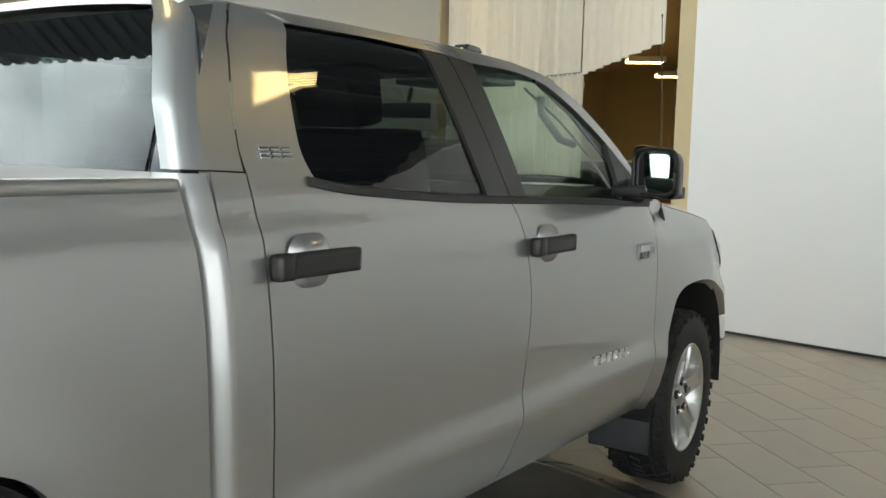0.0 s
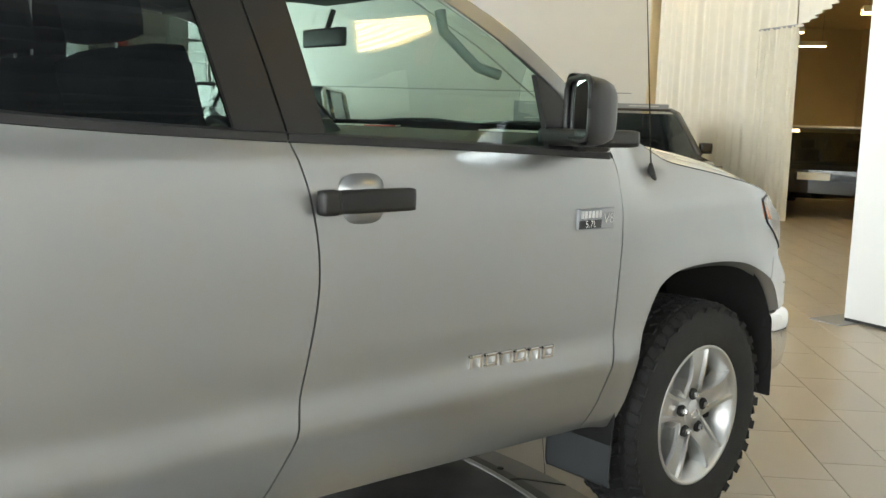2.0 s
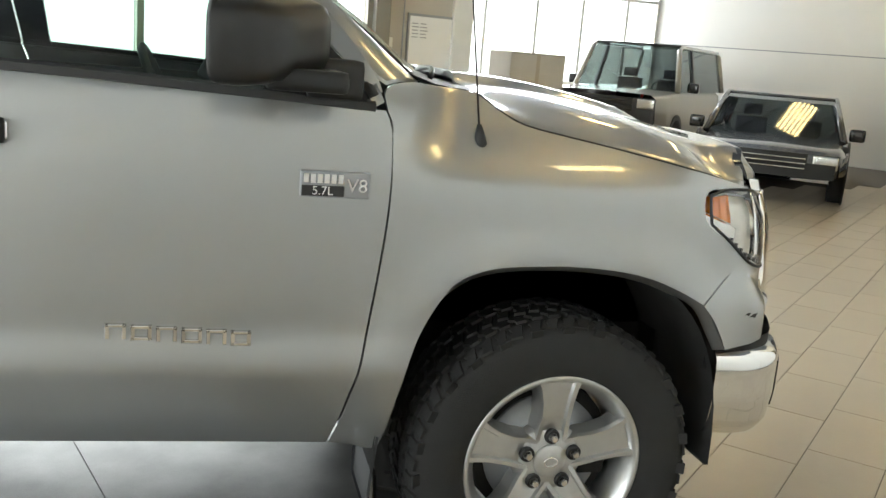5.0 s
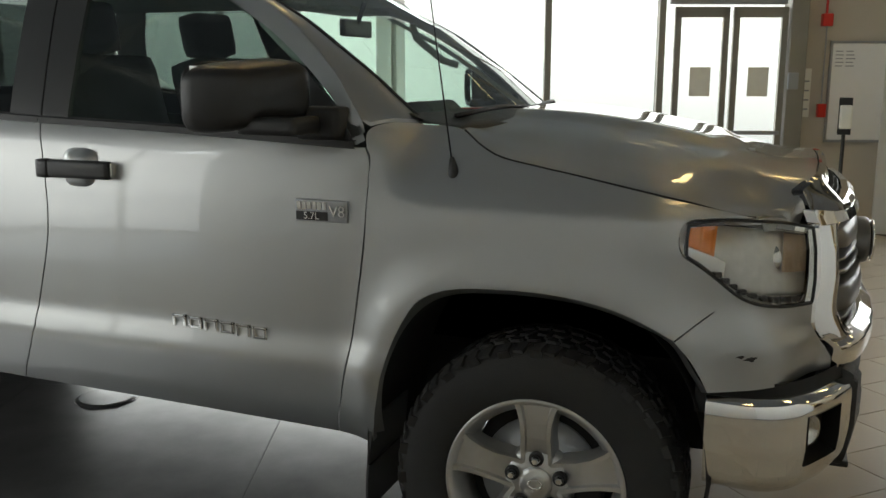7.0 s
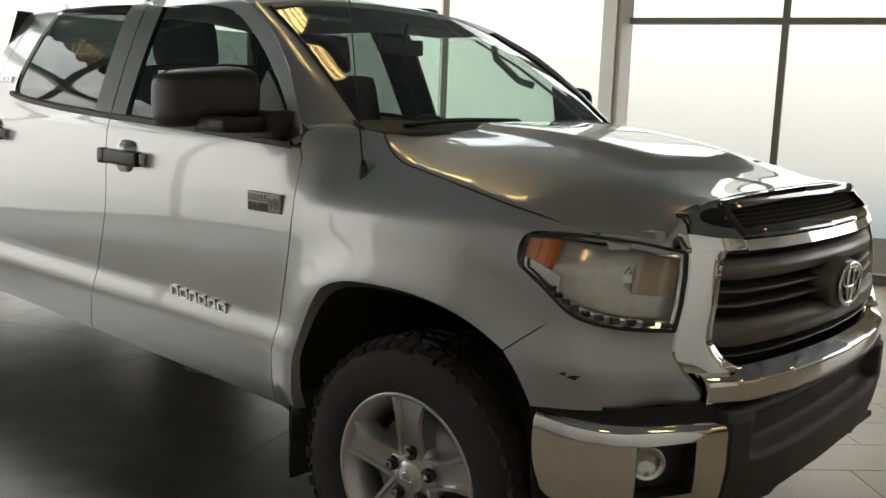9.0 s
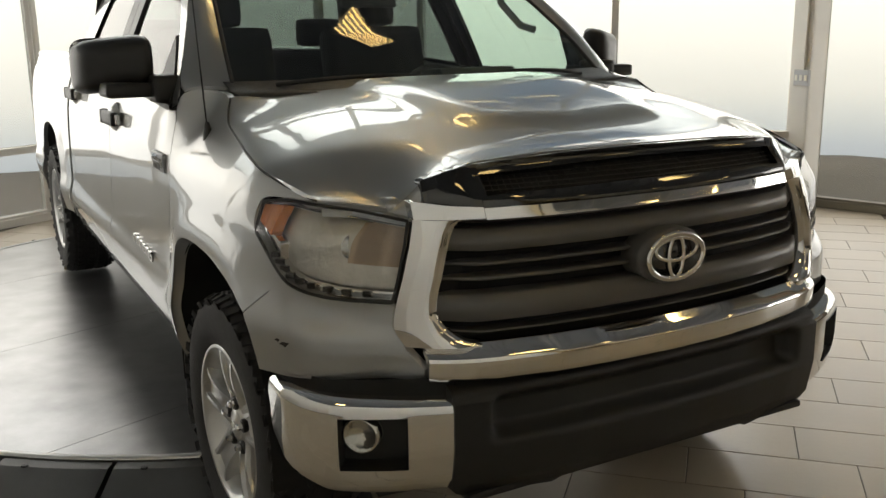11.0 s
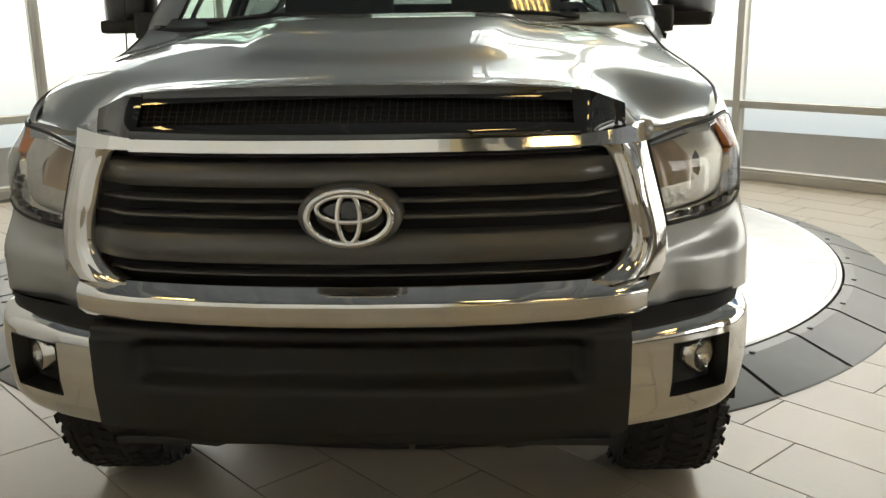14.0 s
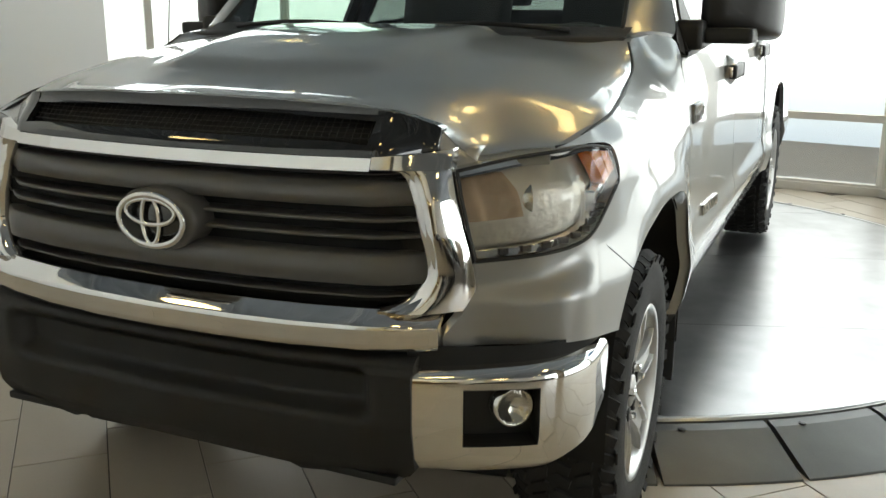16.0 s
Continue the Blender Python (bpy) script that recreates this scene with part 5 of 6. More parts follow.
S0, S1, Z0, Z1 = .50, .80, .560, .697
for side in (-1, 1):
    ss = np.unique(np.r_[np.linspace(0, S0, 14), np.linspace(S0, S1, 9), np.linspace(S1, 1, 7)].round(5))
    zs = np.unique(np.r_[.475, .482, np.linspace(.49, Z0, 5), np.linspace(Z0, Z1, 7), .71, .722, .730, .737, .743, .748].round(5))
    bm = bmesh.new()
    vv = {}
    for i, s in enumerate(ss):
        for j, z in enumerate(zs):
            low = np.interp(s, [0, .15, .35, 1], [.018, .010, 0, 0])
            zz = z + np.interp(z, [.475, .6], [1, 0]) * low + .010 * s * smooth(.70, .75, z) * -1 + .012 * (1 - s) * smooth(.70, .75, z)
            x, y = bump_at(s, z)
            vv[i, j] = bm.verts.new((x, side * y, zz))
    for i in range(len(ss) - 1):
        for j in range(len(zs) - 1):
            sm, zm = (ss[i] + ss[i + 1]) / 2, (zs[j] + zs[j + 1]) / 2
            if S0 < sm < S1 and Z0 + .10 * max(0, .58 - sm) < zm < Z1:
                continue
            bm.faces.new((vv[i, j], vv[i + 1, j], vv[i + 1, j + 1], vv[i, j + 1]))
    for v in [v for v in bm.verts if not v.link_faces]:
        bm.verts.remove(v)
    corner = part("bumper_corner", bm, M_CHROME, truck, "chrome bumper corner with scuffs", smooth=True)
    pk = bmesh.new()
    outer, inner = [], []
    ring = [(s, Z0) for s in np.linspace(S0, S1, 9)] + [(S1, z) for z in np.linspace(Z0, Z1, 6)[1:]] + [(s, Z1) for s in np.linspace(S1, S0, 9)[1:]] + [(S0, z) for z in np.linspace(Z1, Z0, 6)[1:-1]]
    for s, z in ring:
        x, y = bump_at(s, z)
        outer.append(pk.verts.new((x + .002, side * (y + .002), z)))
        inner.append(pk.verts.new((x - .042, side * (y - .030), .63 + (z - .63) * .90)))
    for i in range(len(ring)):
        j = (i + 1) % len(ring)
        pk.faces.new((outer[i], outer[j], inner[j], inner[i]))
    pk.faces.new(inner)
    part("fog_lamp_pocket", pk, M_BLACKPLASTIC, corner, "black plastic fog lamp pocket")
    fog = part("fog_lamp", lathe([(.001, -.022), (.016, -.018), (.030, -.008), (.037, .002), (.042, .002), (.043, -.05)], 28), M_REFLECTOR, corner, "round clear fog lamp", smooth=True)
    fog.matrix_local = pose(.722, side * .808, .640, 0, 0, -45 if side > 0 else 225) @ Matrix.Diagonal((1.1, 1, 1.1, 1))
    lens = part("lens", lathe([(.001, .009), (.020, .008), (.033, .005), (.040, .002)], 28), G_LENS, fog, smooth=True)
    # black sheet behind the gap under the fascia, put in for its shade
    part("bumper_gap_trim", sheet([[Vector((at_step(BUMP, s)[0] - .030, side * (at_step(BUMP, s)[1] - .022), z)) for z in (.70, .785)] for s in np.linspace(0, 1, 30)]), M_DARK, truck, smooth=True)


def valance_x(y, z):
    x = np.interp(z, [.465, .50, .60, .612, .628, .64, .70, .718, .735, .750, .765], [.868, .884, .902, .898, .862, .845, .846, .872, .892, .888, .850])
    return x - np.interp(abs(y), [0, .3, .5, .62], [0, .008, .028, .050])


grid = []
for y in np.linspace(-.618, .618, 90):
    a = abs(y)
    inside = 1 - smooth(.49, .53, a)
    bottom = np.interp(a, [0, .30, .34, .42, .60, .618], [.470, .466, .452, .458, .470, .492]) + .004 * noise.noise((y * 18, 0, 0))
    row = []
    for f in np.linspace(0, 1, 48):
        z = bottom + f * (.765 - bottom)
        x = valance_x(y, z)
        flat = valance_x(y, .60) if .60 < z < .728 else x
        row.append(Vector((x * inside + flat * (1 - inside), y, z)))
    grid.append(row)
part("front_valance", sheet(grid, (-1, 0, 0), .03), M_VALANCE, truck, "grained black plastic lower bumper", smooth=True)
part("skid_lip", boxes(((.62, -.58, .455), (.85, .58, .475)), bevel=.006), M_BLACKPLASTIC, truck)
# near-black filler behind the nose, so openings there look shaded
part("radiator_block", boxes(((.45, -.62, .48), (.74, .62, 1.14))), M_DARK, truck)

# wheels
def make_wheel():
    w = new("wheel")
    w.parent = truck
    w["label"] = "silver five-spoke alloy wheel with a worn all-terrain tyre"
    prof = [(.235, .105), (.244, .122), (.262, .131), (.300, .137), (.340, .136), (.368, .130), (.386, .121), (.395, .108), (.397, .06), (.397, 0)]
    prof = prof + [(r, -h) for r, h in reversed(prof[:-1])]
    tyre = part("tyre", lathe(prof, 96), M_RUBBER, w, "black rubber tyre", smooth=True)
    tread = bmesh.new()
    rng = random.Random(4)
    for i in range(54):
        for row, (h, wd) in enumerate(((-.112, .042), (-.058, .046), (0, .048), (.058, .046), (.112, .042))):
            t = bmesh.new()
            ln = .034 + .006 * rng.random()
            out = .0085 if abs(h) < .1 else .007
            poly = [(-ln / 2, -wd / 2), (-ln / 6, -wd / 2 - .004), (ln / 2, -wd / 2 + .008), (ln / 2 - .007, 0), (ln / 2, wd / 2), (-ln / 2 + .006, wd / 2)]
            if row % 2:
                poly = [(x, -y) for x, y in poly]
            lo = [t.verts.new((x, y, 0)) for x, y in poly]
            hi = [t.verts.new((x * .86, y * .88, out)) for x, y in poly]
            t.faces.new(hi)
            for k in range(6):
                j = (k + 1) % 6
                t.faces.new((lo[k], lo[j], hi[j], hi[k]))
            ang = 360 / 54 * (i + .5 * (row % 2)) + rng.uniform(-.6, .6)
            tilt = {0: -26, 4: 26}.get(row, 0)
            rad = .395 if abs(h) < .1 else .388
            join(tread, t, pose(0, 0, 0, 0, ang, 0) @ Matrix.Translation((0, h, rad)) @ pose(0, 0, 0, tilt * -1, 0, 22 if row % 2 else -16))
        for s in (-1, 1):
            if i % 2 == 0:
                t = bmesh.new()
                box(t, (-.016, -.005, -.020), (.016, .001, .018), bevel=.002)
                join(tread, t, pose(0, 0, 0, 0, 360 / 54 * i, 0) @ Matrix.Translation((0, s * .131, .372)) @ pose(0, 0, 0, -s * 22, 0, 0))
    part("tread", tread, M_RUBBER, w, "chunky all-terrain tread blocks", kind="stuff")
    rim = lathe([(.249, .118), (.252, .124), (.247, .129), (.238, .126), (.232, .112), (.214, .09), (.208, .0), (.212, -.10), (.238, -.125)], 72)
    rim_ob = part("rim", rim, M_WHEEL, w, "silver alloy rim", smooth=True)
    for i in range(5):
        a = i * 72
        sp = bmesh.new()
        st = [(.050, .044, .092), (.085, .043, .100), (.130, .040, .112), (.175, .043, .118), (.212, .052, .119), (.243, .066, .118)]
        rows = []
        for r, hw, h in st:
            rows.append([sp.verts.new((x, y, r)) for x, y in ((-hw - .010, h - .060), (-hw - .004, h - .012), (-hw, h), (-hw * .74, h), (-hw * .66, h - .012), (0, h - .013), (hw * .66, h - .012), (hw * .74, h), (hw, h), (hw + .004, h - .012), (hw + .010, h - .060))])
        for p, q in zip(rows, rows[1:]):
            for j in range(10):
                sp.faces.new((p[j], p[j + 1], q[j + 1], q[j]))
        o = part("spoke", sp, M_WHEEL, rim_ob)
        o.matrix_local = pose(0, 0, 0, 0, a, 0)
        nut = lathe([(.001, .026), (.008, .026), (.0105, .022), (.0115, .0)], 6)
        o = part("lug_nut", nut, M_CHROME, rim_ob)
        o.matrix_local = pose(0, 0, 0, 0, a, 0) @ Matrix.Translation((0, .094, .070))
        o = part("nut_pocket", lathe([(.0125, .006), (.020, .006), (.021, .002), (.021, -.01)], 16), M_BLACKPLASTIC, rim_ob, smooth=True)
        o.matrix_local = pose(0, 0, 0, 0, a, 0) @ Matrix.Translation((0, .096, .070))
    part("hub_face", lathe([(.001, .098), (.040, .098), (.052, .094), (.085, .090), (.10, .075), (.10, .03)], 40), M_WHEEL, rim_ob, smooth=True)
    cap = part("centre_cap", lathe([(.001, .108), (.026, .107), (.033, .103), (.044, .101), (.047, .096), (.048, .07)], 32), M_WHEEL, rim_ob, "silver centre cap", smooth=True)
    part("cap_emblem", ellipse_ring(0, 0, .019, .013, .0022, 0), M_CHROME, cap, smooth=True).matrix_local = pose(0, .108, 0, 0, 0, 90)
    part("brake_disc", lathe([(.06, .045), (.168, .045), (.168, .02), (.06, .02)], 40), M_GREYMETAL, w, smooth=True)
    part("brake_caliper", boxes(((-.18, .0, -.06), (-.10, .06, .07)), bevel=.01), M_DARK, w)
    part("hub_back", lathe([(.001, .03), (.20, .03), (.205, -.02)], 30), M_DARK, w)
    return w


wheel = make_wheel()
wheel.matrix_local = pose(.016, .820, .425, 0, 0, 2)
wheel.scale = (1.03, 1.0, 1.03)
for x, y, z, turn in ((.016, -.820, .425, 182), (REAR_X, .845, .512, 0), (REAR_X, -.845, .512, 180)):
    w = copy_thing(wheel, pose(x, y, z, 0, 0, turn) @ pose(0, 0, 0, 0, 37 if x < -1 else 0, 0))

# chassis and underside; near-black blocks fill the hollow body to keep its gaps dark
part("underbody", boxes(((-5.0, -.70, .50), (-.58, .70, .62)), ((-.58, -.42, .42), (.55, .42, .70)), ((-2.95, -.80, .54), (-.62, .80, .60))), M_DARK, truck)
part("bulkhead", boxes(((-.60, -.80, .55), (-.52, .80, 1.30))), M_DARK, truck)
part("cab_rear_panel", boxes(((-2.90, -.85, .56), (-2.88, .85, 1.46))), M_DARK, truck)
part("inner_fender_block", boxes(((-.52, -.50, .70), (.45, .50, 1.16))), M_DARK, truck)
part("bed_floor", boxes(((-4.8, -.80, .80), (-2.96, .80, .86)), ((-2.99, -.80, .82), (-2.955, .80, 1.44))), M_DARK, truck)
part("tailgate", boxes(((-4.87, -.78, .72), (-4.82, .78, 1.48)), bevel=.015), M_SILVER, truck, smooth=True)
part("rear_bumper", boxes(((-5.05, -.92, .55), (-4.86, .92, .72)), bevel=.03), M_CHROME, truck, "chrome rear bumper", smooth=True)
for side in (-1, 1):
    part("tail_lamp", boxes(((-4.86, side * .83 - .07, 1.0), (-4.80, side * .83 + .07, 1.40)), bevel=.02), M_RED, truck, "red tail lamp", smooth=True)
    part("mud_flap", sheet([[Vector((x, side * y, z)) for y in np.linspace(.68, .95, 6)] for x, z in ((-.468, .56), (-.478, .46), (-.486, .36), (-.487, .30), (-.480, .275))], (-1, 0, 0), .008), M_FLAP, truck, "grey rubber mud flap", smooth=True)
part("engine_sump", boxes(((-.3, -.25, .36), (.3, .25, .5))), M_DARK, truck)
part("front_axle", tube([(0, -.75, .41), (0, .75, .41)], .03), M_DARK, truck)
part("rear_axle", tube([(REAR_X, -.75, .49), (REAR_X, .75, .49)], .05), M_DARK, truck)
part("rear_window", sheet([[Vector((-2.925 + .14 * s, y, 1.50 + .37 * s)) for y in np.linspace(-.70 + .05 * s, .70 - .05 * s, 8)] for s in np.linspace(0, 1, 5)], (1, 0, 0), .004), G_TINT, truck, "tinted rear window", smooth=True)
part("rear_window_surround", sheet([[Vector((-2.918 + .14 * s, sd * (.70 - .05 * s + d), 1.50 + .37 * s)) for d in (0, .05, .10)] for sd in (-1,) for s in np.linspace(0, 1, 5)]), M_BLACKGLOSS, truck)
part("rear_window_surround", sheet([[Vector((-2.918 + .14 * s, sd * (.70 - .05 * s + d), 1.50 + .37 * s)) for d in (0, .05, .10)] for sd in (1,) for s in np.linspace(0, 1, 5)]), M_BLACKGLOSS, truck)
part("cab_back", boxes(((-2.935, -.84, .90), (-2.915, .84, 1.50))), M_SILVER, truck)

# door handles, mirrors, aerial, badges
for side in (-1, 1):
    for x, z in ((-1.488, 1.262), (-2.662, 1.302)):
        w = half_width(x, z)
        h = new("door_handle")
        h.parent = truck
        h["label"] = "black bar handle over a silver grip bowl"
        h.matrix_local = Matrix.Translation((x, side * w, z)) @ pose(0, 0, 0, 0, 0, 180 if side < 0 else 0)
        pillow = []
        for u in np.linspace(-1, 1, 17):
            row = []
            for v in np.linspace(-1, 1, 17):
                r = (abs(u) ** 3.2 + abs(v) ** 3.2) ** (1 / 3.2)
                k = max(abs(u), abs(v)) / r if r > 1e-6 else 1
                m = min(1, max(abs(u), abs(v)))
                row.append(Vector((.070 * u * k, .032 * (1 - m ** 3.0) - .003, .066 * v * k)))
            pillow.append(row)
        part("grip_bowl", sheet(pillow), M_SILVER, h, smooth=True)
        part("handle_bar", boxes(((-.138, .012, -.029), (.138, .043, .029)), bevel=.013), M_BLACKPLASTIC, h, "black plastic handle bar", smooth=True)
        part("handle_cap", boxes(((-.142 if side > 0 else .088, .010, -.031), (-.088 if side > 0 else .142, .045, .031)), bevel=.014), M_BLACKSATIN, h, smooth=True)
        part("handle_edge", boxes(((.134 if side > 0 else -.143, .004, -.022), (.143 if side > 0 else -.134, .028, .022)), bevel=.004), M_CHROME, h, smooth=True)
    # wing mirror
    mir = new("wing_mirror")
    mir.parent = truck
    mir["label"] = "large black plastic wing mirror"
    sh = bmesh.new()
    rings = []
    for k, (dx, sc) in enumerate(((-.925, 1.0), (-.915, 1.03), (-.885, 1.02), (-.845, .97), (-.812, .86), (-.792, .66), (-.785, .30))):
        ring = []
        for a in np.linspace(0, 2 * math.pi, 28, endpoint=False):
            c, s = math.cos(a), math.sin(a)
            e = .42
            y = 1.045 + .118 * sc * math.copysign(abs(c) ** e, c)
            z = 1.502 + .092 * sc * math.copysign(abs(s) ** e, s) - .015 * (y - 1.045) / .118
            ring.append(sh.verts.new((dx + .72 * (1.16 - y), side * y, z)))
        rings.append(ring)
    for p, q in zip(rings, rings[1:]):
        for j in range(28):
            sh.faces.new((p[j], p[(j + 1) % 28], q[(j + 1) % 28], q[j]))
    sh.faces.new(rings[-1])
    part("shell", sh, M_BLACKSATIN, mir, "satin black mirror shell", smooth=True)
    part("mirror_glass", sheet([[Vector((-.912 + .72 * (1.16 - y), side * y, z)) for z in np.linspace(1.425, 1.582, 3)] for y in np.linspace(.94, 1.15, 3)]), M_MIRROR, mir, "mirror glass")
    part("glass_bezel", tube([(-.923 + .72 * (1.16 - 1.045 - .112 * math.copysign(abs(math.cos(a)) ** .42, math.cos(a))), side * (1.045 + .112 * math.copysign(abs(math.cos(a)) ** .42, math.cos(a))), 1.502 + .086 * math.copysign(abs(math.sin(a)) ** .42, math.sin(a))) for a in np.linspace(0, 2 * math.pi, 33)], .008, 5), M_BLACKPLASTIC, mir, smooth=True)
    part("arm", boxes(((-.80, min(side * .86, side * 1.10), 1.395), (-.62, max(side * .86, side * 1.10), 1.445)), bevel=.018), M_BLACKPLASTIC, mir, "black mirror arm", smooth=True)
    part("arm_foot", boxes(((-.70, min(side * .86, side * .955), 1.375), (-.565, max(side * .86, side * .955), 1.470)), bevel=.02), M_BLACKPLASTIC, mir, smooth=True)

ant = new("aerial")
ant.parent = truck
ant["label"] = "thin black whip aerial on the fender"
part("aerial_base", lathe([(.001, .0), (.017, .0), (.018, .012), (.012, .040), (.006, .062), (.001, .064)], 16, axis="z"), M_BLACKPLASTIC, ant, smooth=True).matrix_local = pose(-.245, -.872, 1.272, 0, -8, 0)
part("mast", tube([(-.25, -.873, 1.30), (-.31, -.876, 1.72), (-.372, -.880, 2.15)], .0026, 6, .6), M_BLACKPLASTIC, ant, smooth=True)
part("mast_tip", tube([(-.372, -.880, 2.15), (-.374, -.880, 2.165)], .0035, 6), M_BLACKPLASTIC, ant)

for side in (-1, 1):
    # name badge: plain chrome blocks in place of the product's letters
    nb = new("name_badge")
    nb.parent = truck
    nb["label"] = "row of six raised chrome badge shapes"
    for k in range(6):
        x = -1.118 + k * .0575
        xx = x if side < 0 else -1.95 - x + .0
        z = .806 - .0007 * k * 4
        w = half_width(xx, z)
        bm = bmesh.new()
        join(bm, boxes(((-.024, -.005, .010), (.024, .005, .019)), bevel=.002))
        join(bm, boxes(((-.024, -.005, -.019), (-.014, .005, .019)), ((.014, -.005, -.019), (.024, .005, .019)), bevel=.002))
        if k % 2:
            join(bm, boxes(((-.024, -.005, -.019), (.024, .005, -.010)), bevel=.002))
        o = part("badge_shape", bm, M_CHROME, nb)
        o.matrix_local = pose(xx, side * (w + .004), z, -5 * side if side < 0 else 5, 0, 0)
    eb = new("engine_badge")
    eb.parent = truck
    eb["label"] = "chrome engine badge reading 5.7L V8"
    bx = -.622
    w = half_width(bx, 1.172)
    eb.matrix_local = Matrix.Translation((bx, side * (w + .001), 1.174)) @ pose(0, 0, 0, 0, 0, 0 if side < 0 else 180) @ pose(0, 0, 0, 2.5, 0, 0)
    part("badge_plate", boxes(((-.084, -.008, -.032), (.084, .006, .032)), bevel=.004), M_GREYMETAL, eb, "dark badge plate", smooth=True)
    part("badge_dark_field", boxes(((-.080, -.0095, -.028), (.022, -.007, -.002)), bevel=.001), M_LETTER, eb, "black field")
    part("badge_bar", boxes(*[((-.076 + k * .0165, -.0105, .004), (-.064 + k * .0165, -.007, .026)) for k in range(6)]), M_CHROME, eb, "plain chrome bars")
    for words, x, z, sz, m in (("5.7L", -.030, -.015, .030, M_CHROME), ("V8", .053, -.001, .046, M_CHROME)):
        bm = text_mesh(words, sz, .0012)
        bm.transform(pose(x, -.0105, z, 90, 0, 0))
        part("badge_words", bm, m, eb, "raised " + words)
    sb = new("trim_badge")
    sb.parent = truck
    sb["label"] = "small chrome trim badge"
    for k in range(3):
        x = -2.722 + k * .036
        w = half_width(x, 1.545)
        bm = boxes(((-.015, -.004, .006), (.015, .004, .014)), ((-.015, -.004, -.014), (.015, .004, -.007)), ((-.015, -.004, -.004), (.015, .004, .002)), bevel=.002)
        o = part("badge_shape", bm, M_CHROME, sb)
        o.matrix_local = pose(x, side * (w + .005), 1.545, 20 * side, 0, 0)

# paint scratches on the bumper cover
for x, z, s in ((.548, .862, .014), (.572, .856, .020), (.583, .860, .008)):
    bm = bmesh.new()
    vs = [bm.verts.new((x + s * math.cos(a) * (1 if i % 2 else .5), 0, z + .35 * s * math.sin(a) * (1 if i % 3 else .5))) for i, a in enumerate(np.linspace(0, 2 * math.pi, 9, endpoint=False))]
    for v in vs:
        v.co.y = -(half_width(v.co.x, v.co.z) + .0012)
    bm.faces.new(vs)
    part("paint_scratch", bm, M_SCRATCH, truck, "dark scuff in the paint")

# marker lamps on the front of the roof
for y in (-.50, 0, .50):
    part("roof_marker", prism([(-.07, 0), (.06, 0), (.035, .020), (-.045, .024)], -.03, .03, "y", .006), M_BLACKGLOSS, truck, "small smoked roof marker lamp", smooth=True).location = (-1.30, y, 1.938 - .05 * y * y)

# wipers
for y0, y1 in ((-.62, .02), (-.02, .60)):
    pts = []
    for t in np.linspace(0, 1, 9):
        y = y0 + (y1 - y0) * t
        pts.append((-.385 + .13 * (1 - (y / .745) ** 2) + .012, y, 1.436 + .020 * math.sin(math.pi * t)))
    part("wiper_blade", tube(pts, .008, 6), M_BLACKPLASTIC, truck, "black wiper blade", smooth=True)

# cabin
part("headliner", sheet([[Vector((x, y, 1.855 + .045 * (1 - (y / .62) ** 2))) for y in np.linspace(-.62, .62, 10)] for x in np.linspace(-2.72, -1.05, 10)]), M_HEADLINER, truck, smooth=True)
part("dashboard", prism([(-.62, 1.0), (-.40, 1.36), (-.42, 1.415), (-.62, 1.425), (-.86, 1.385), (-.92, 1.28), (-.88, 1.0)], -.76, .76, "y", .012), M_TRIM, truck, "dark grey dashboard")
part("instrument_hood", prism([(-.98, 1.36), (-.94, 1.44), (-.78, 1.45), (-.72, 1.40), (-.95, 1.34)], .22, .58, "y", .01), M_TRIM, truck)
part("steering_wheel", lathe([(.185 + .016 * math.cos(a), .016 * math.sin(a)) for a in np.linspace(0, 2 * math.pi, 9)], 40), M_TRIM, truck, "dark steering wheel", smooth=True).matrix_local = pose(-1.10, .40, 1.27, 0, 0, 90) @ pose(0, 0, 0, -24, 0, 0)
part("steering_hub", boxes(((-1.13, .33, 1.20), (-1.02, .47, 1.31)), ((-1.10, .22, 1.25), (-1.07, .58, 1.28)), bevel=.012), M_TRIM, truck)
part("cabin_floor", boxes(((-2.85, -.80, .58), (-.60, .80, .64))), M_TRIM, truck)
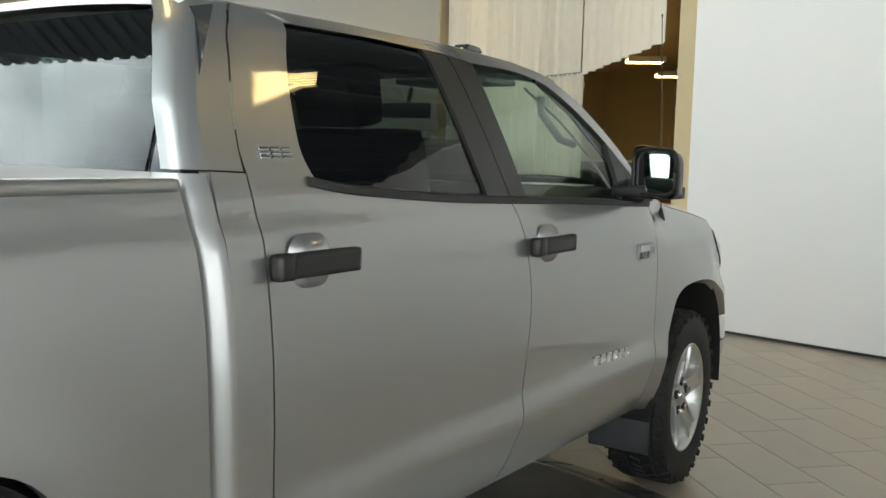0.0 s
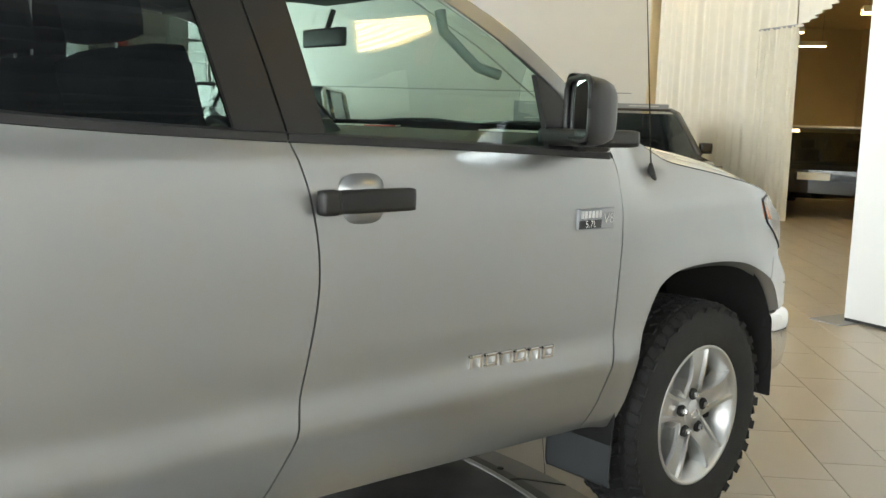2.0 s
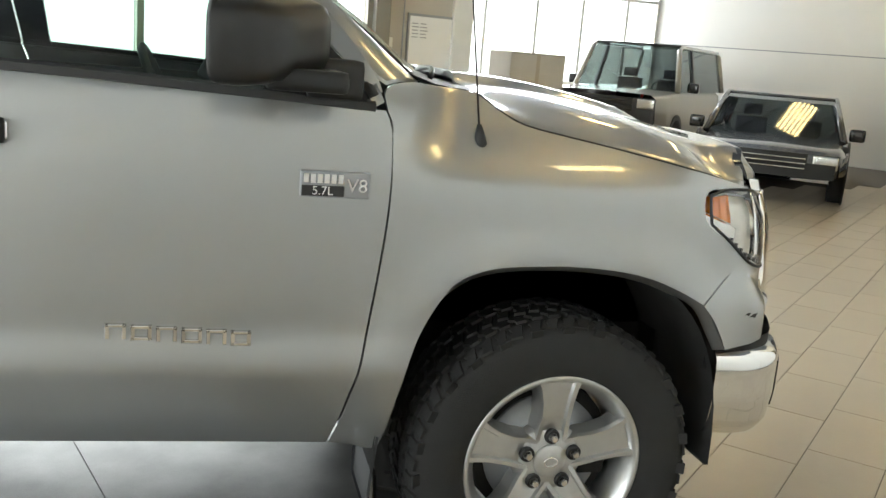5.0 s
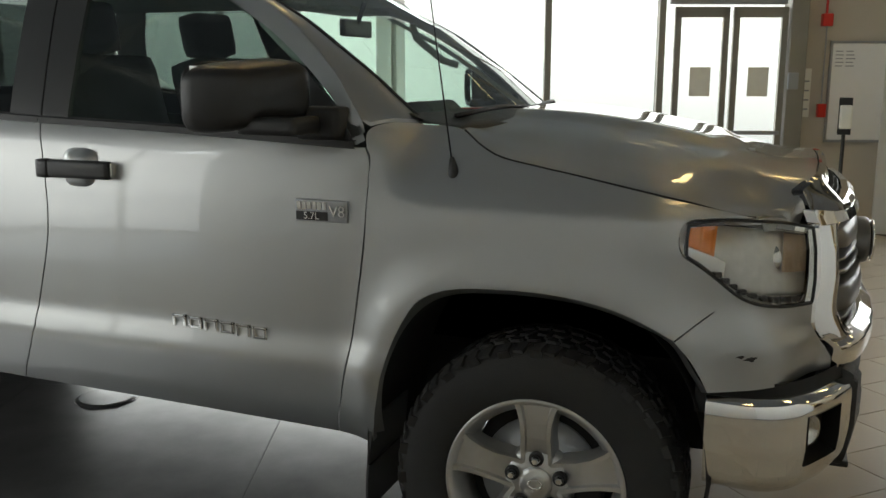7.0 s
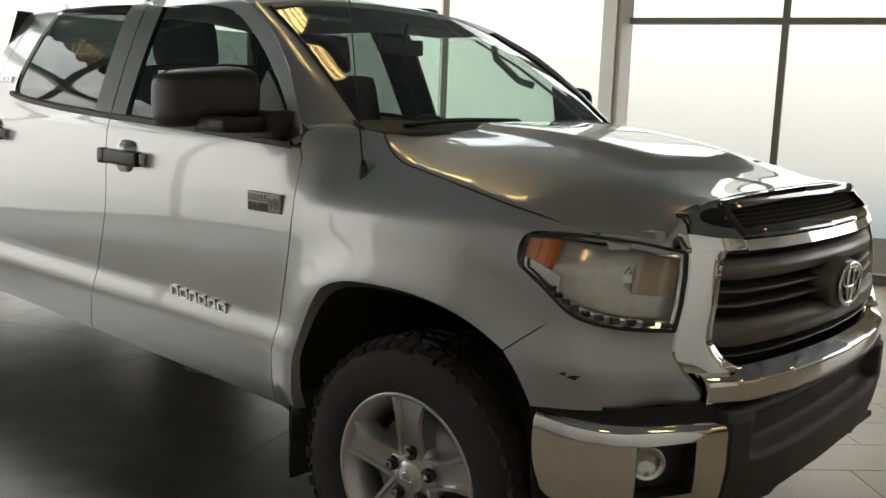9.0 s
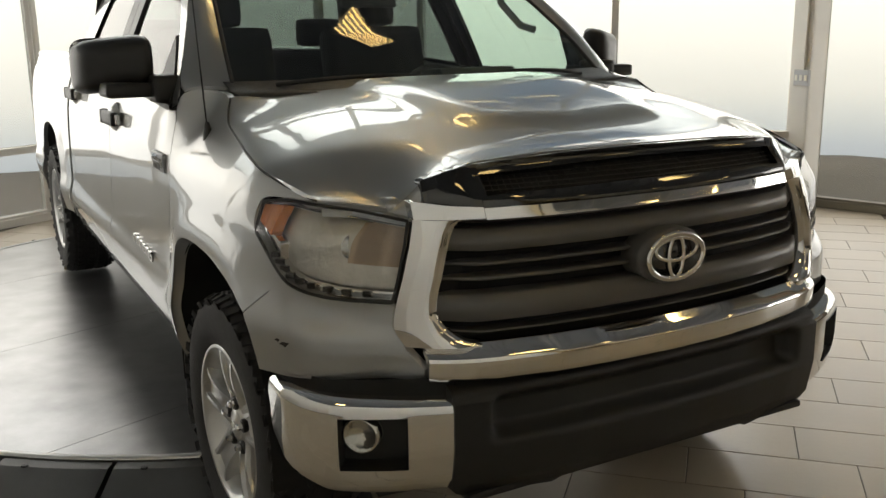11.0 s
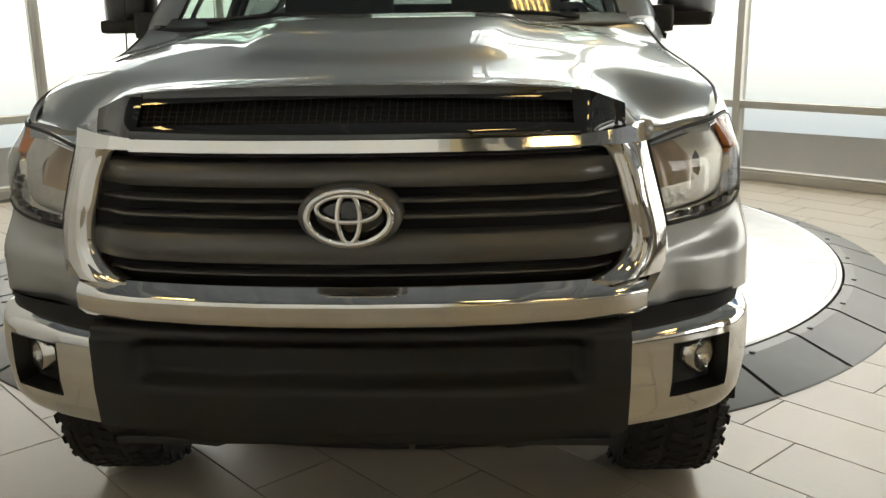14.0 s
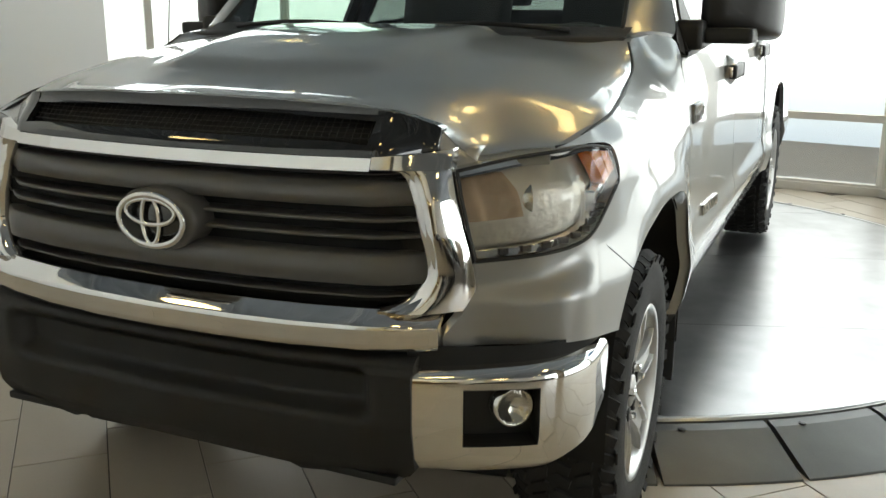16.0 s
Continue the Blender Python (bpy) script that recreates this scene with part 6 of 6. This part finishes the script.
for side in (-1, 1):
    part("door_inner_trim", boxes(((-2.78, side * .86 - .02, .60), (-.62, side * .86 + .02, 1.345))), M_TRIM, truck)
    part("grab_handle", tube([(-.80, side * .70, 1.60), (-.86, side * .665, 1.62), (-.98, side * .64, 1.72), (-1.00, side * .645, 1.78)], .016, 8), M_HEADLINER, truck, "pale grab handle", smooth=True)
    part("pillar_trim", sheet([[Vector((screen_edge(s).x - .05 - d * .5, side * (screen_edge(s).y - .02 + d * .35), screen_edge(s).z - .03)) for d in (0, .05, .10)] for s in np.linspace(0, 1, 10)]), M_HEADLINER, truck, smooth=True)
    seat = new("front_seat")
    seat.parent = truck
    seat["label"] = "dark fabric bucket seat with headrest"
    part("seat_base", boxes(((-1.75, side * .40 - .26, .85), (-1.20, side * .40 + .26, 1.02)), bevel=.05), M_FABRIC, seat, smooth=True)
    bk = boxes(((-.09, -.26, 0), (.09, .26, .66)), bevel=.07)
    part("seat_back", bk, M_FABRIC, seat, smooth=True).matrix_local = pose(-1.72, side * .40, .98, 0, -14, 0)
    part("headrest", boxes(((-.06, -.14, 0), (.06, .14, .20)), bevel=.05), M_FABRIC, seat, smooth=True).matrix_local = pose(-1.90, side * .40, 1.63, 0, -10, 0)
    part("headrest_posts", tube([(-1.885, side * .40 - .05, 1.56), (-1.90, side * .40 - .05, 1.68)], .006), M_CHROME, seat)
    part("rear_headrest", boxes(((-2.78, side * .45 - .13, 1.52), (-2.68, side * .45 + .13, 1.68)), bevel=.04), M_FABRIC, truck, "dark rear headrest", smooth=True)
part("rear_seat", boxes(((-2.75, -.72, .85), (-2.20, .72, 1.02)), ((-2.82, -.72, .95), (-2.66, .72, 1.50)), bevel=.05), M_FABRIC, truck, "dark fabric rear bench", smooth=True)
part("interior_mirror", boxes(((-.98, -.12, 1.70), (-.955, .12, 1.765)), bevel=.01), M_BLACKPLASTIC, truck, "rear-view mirror", smooth=True)
part("mirror_stem", tube([(-.96, 0, 1.75), (-.93, 0, 1.83)], .010), M_BLACKPLASTIC, truck)
for side in (-1, 1):
    part("sun_visor", boxes(((-1.30, side * .38 - .20, 1.815), (-1.08, side * .38 + .20, 1.835)), bevel=.008), M_HEADLINER, truck, "pale sun visor", smooth=True)
part("dash_tag", boxes(((-.60, .18, 1.425), (-.50, .26, 1.430))), M_RED, truck, "red paper tag on the dashboard").rotation_euler = (0, 0, 0)
part("dash_sheet", boxes(((-.50, -.60, 1.423), (-.36, -.30, 1.428)), ((-.50, .32, 1.423), (-.36, .62, 1.428))), M_PAPER, truck, "pale paper lying on the dashboard")

# ---- floor tiles: stone slabs laid in a one-third bond ----
TL, TWD, JOINT = .61, .305, .004
ua = radians(44.5)
U, V = Vector((math.cos(ua), math.sin(ua), 0)), Vector((-math.sin(ua), math.cos(ua), 0))
tile_bm = bmesh.new()
box(tile_bm, (JOINT / 2, JOINT / 2, -.02), (TL - JOINT / 2, TWD - JOINT / 2, 0))
bmesh.ops.bevel(tile_bm, geom=[e for e in tile_bm.edges if all(v.co.z > -.001 for v in e.verts)], offset=.0015, segments=1, affect="EDGES")
tile_me = bpy.data.meshes.new("tile")
tile_bm.to_mesh(tile_me)
tile_bm.free()
tile_me.materials.append(M_TILE)
RUN = BAYS + [GLASS_END]
near, far = [], []
for r in range(-60, 110):
    v0 = .743 + TWD * r
    for c in range(-50, 80):
        u0 = .899 - .2035 * r + TL * (c - 0) + TL * round(.2035 * r / TL)
        p = U * (u0 + TL / 2) + V * (v0 + TWD / 2)
        if not (-7.5 < p.x < 27 and -6.5 < p.y < 18):
            continue
        if math.hypot(p.x - TX, p.y - TY) < TR - .2:
            continue
        if any((b[0] - a[0]) * (p.y - a[1]) - (b[1] - a[1]) * (p.x - a[0]) > -.10 for a, b in zip(RUN, RUN[1:])):
            continue
        (near if (-.6 < p.x < 4.4 and -3.2 < p.y < 3.4) else far).append((u0, v0, p))
near.sort(key=lambda t: (t[2] - Vector((1.6, .2, 0))).length)
far += near[300:]
near = near[:300]
for u0, v0, p in near:
    o = bpy.data.objects.new("tile", tile_me)
    scene.collection.objects.link(o)
    o.parent = floor
    o.matrix_local = Matrix.Translation(U * u0 + V * v0) @ Matrix.Rotation(ua, 4, "Z")
verts, faces = [], []
for u0, v0, p in far:
    k = len(verts)
    for z, e in ((0, JOINT / 2 + .001), (-.012, JOINT / 2)):
        for a, b in ((e, e), (TL - e, e), (TL - e, TWD - e), (e, TWD - e)):
            q = U * (u0 + a) + V * (v0 + b)
            verts.append((q.x, q.y, z))
    faces.append((k, k + 1, k + 2, k + 3))
    for i in range(4):
        j = (i + 1) % 4
        faces.append((k + 4 + i, k + 4 + j, k + j, k + i))
fm = bpy.data.meshes.new("far_tiles")
fm.from_pydata(verts, [], faces)
fm.materials.append(M_TILE_FAR)
ft = new("far_tiles", fm)
ft.parent = floor
ft["kind"] = "stuff"
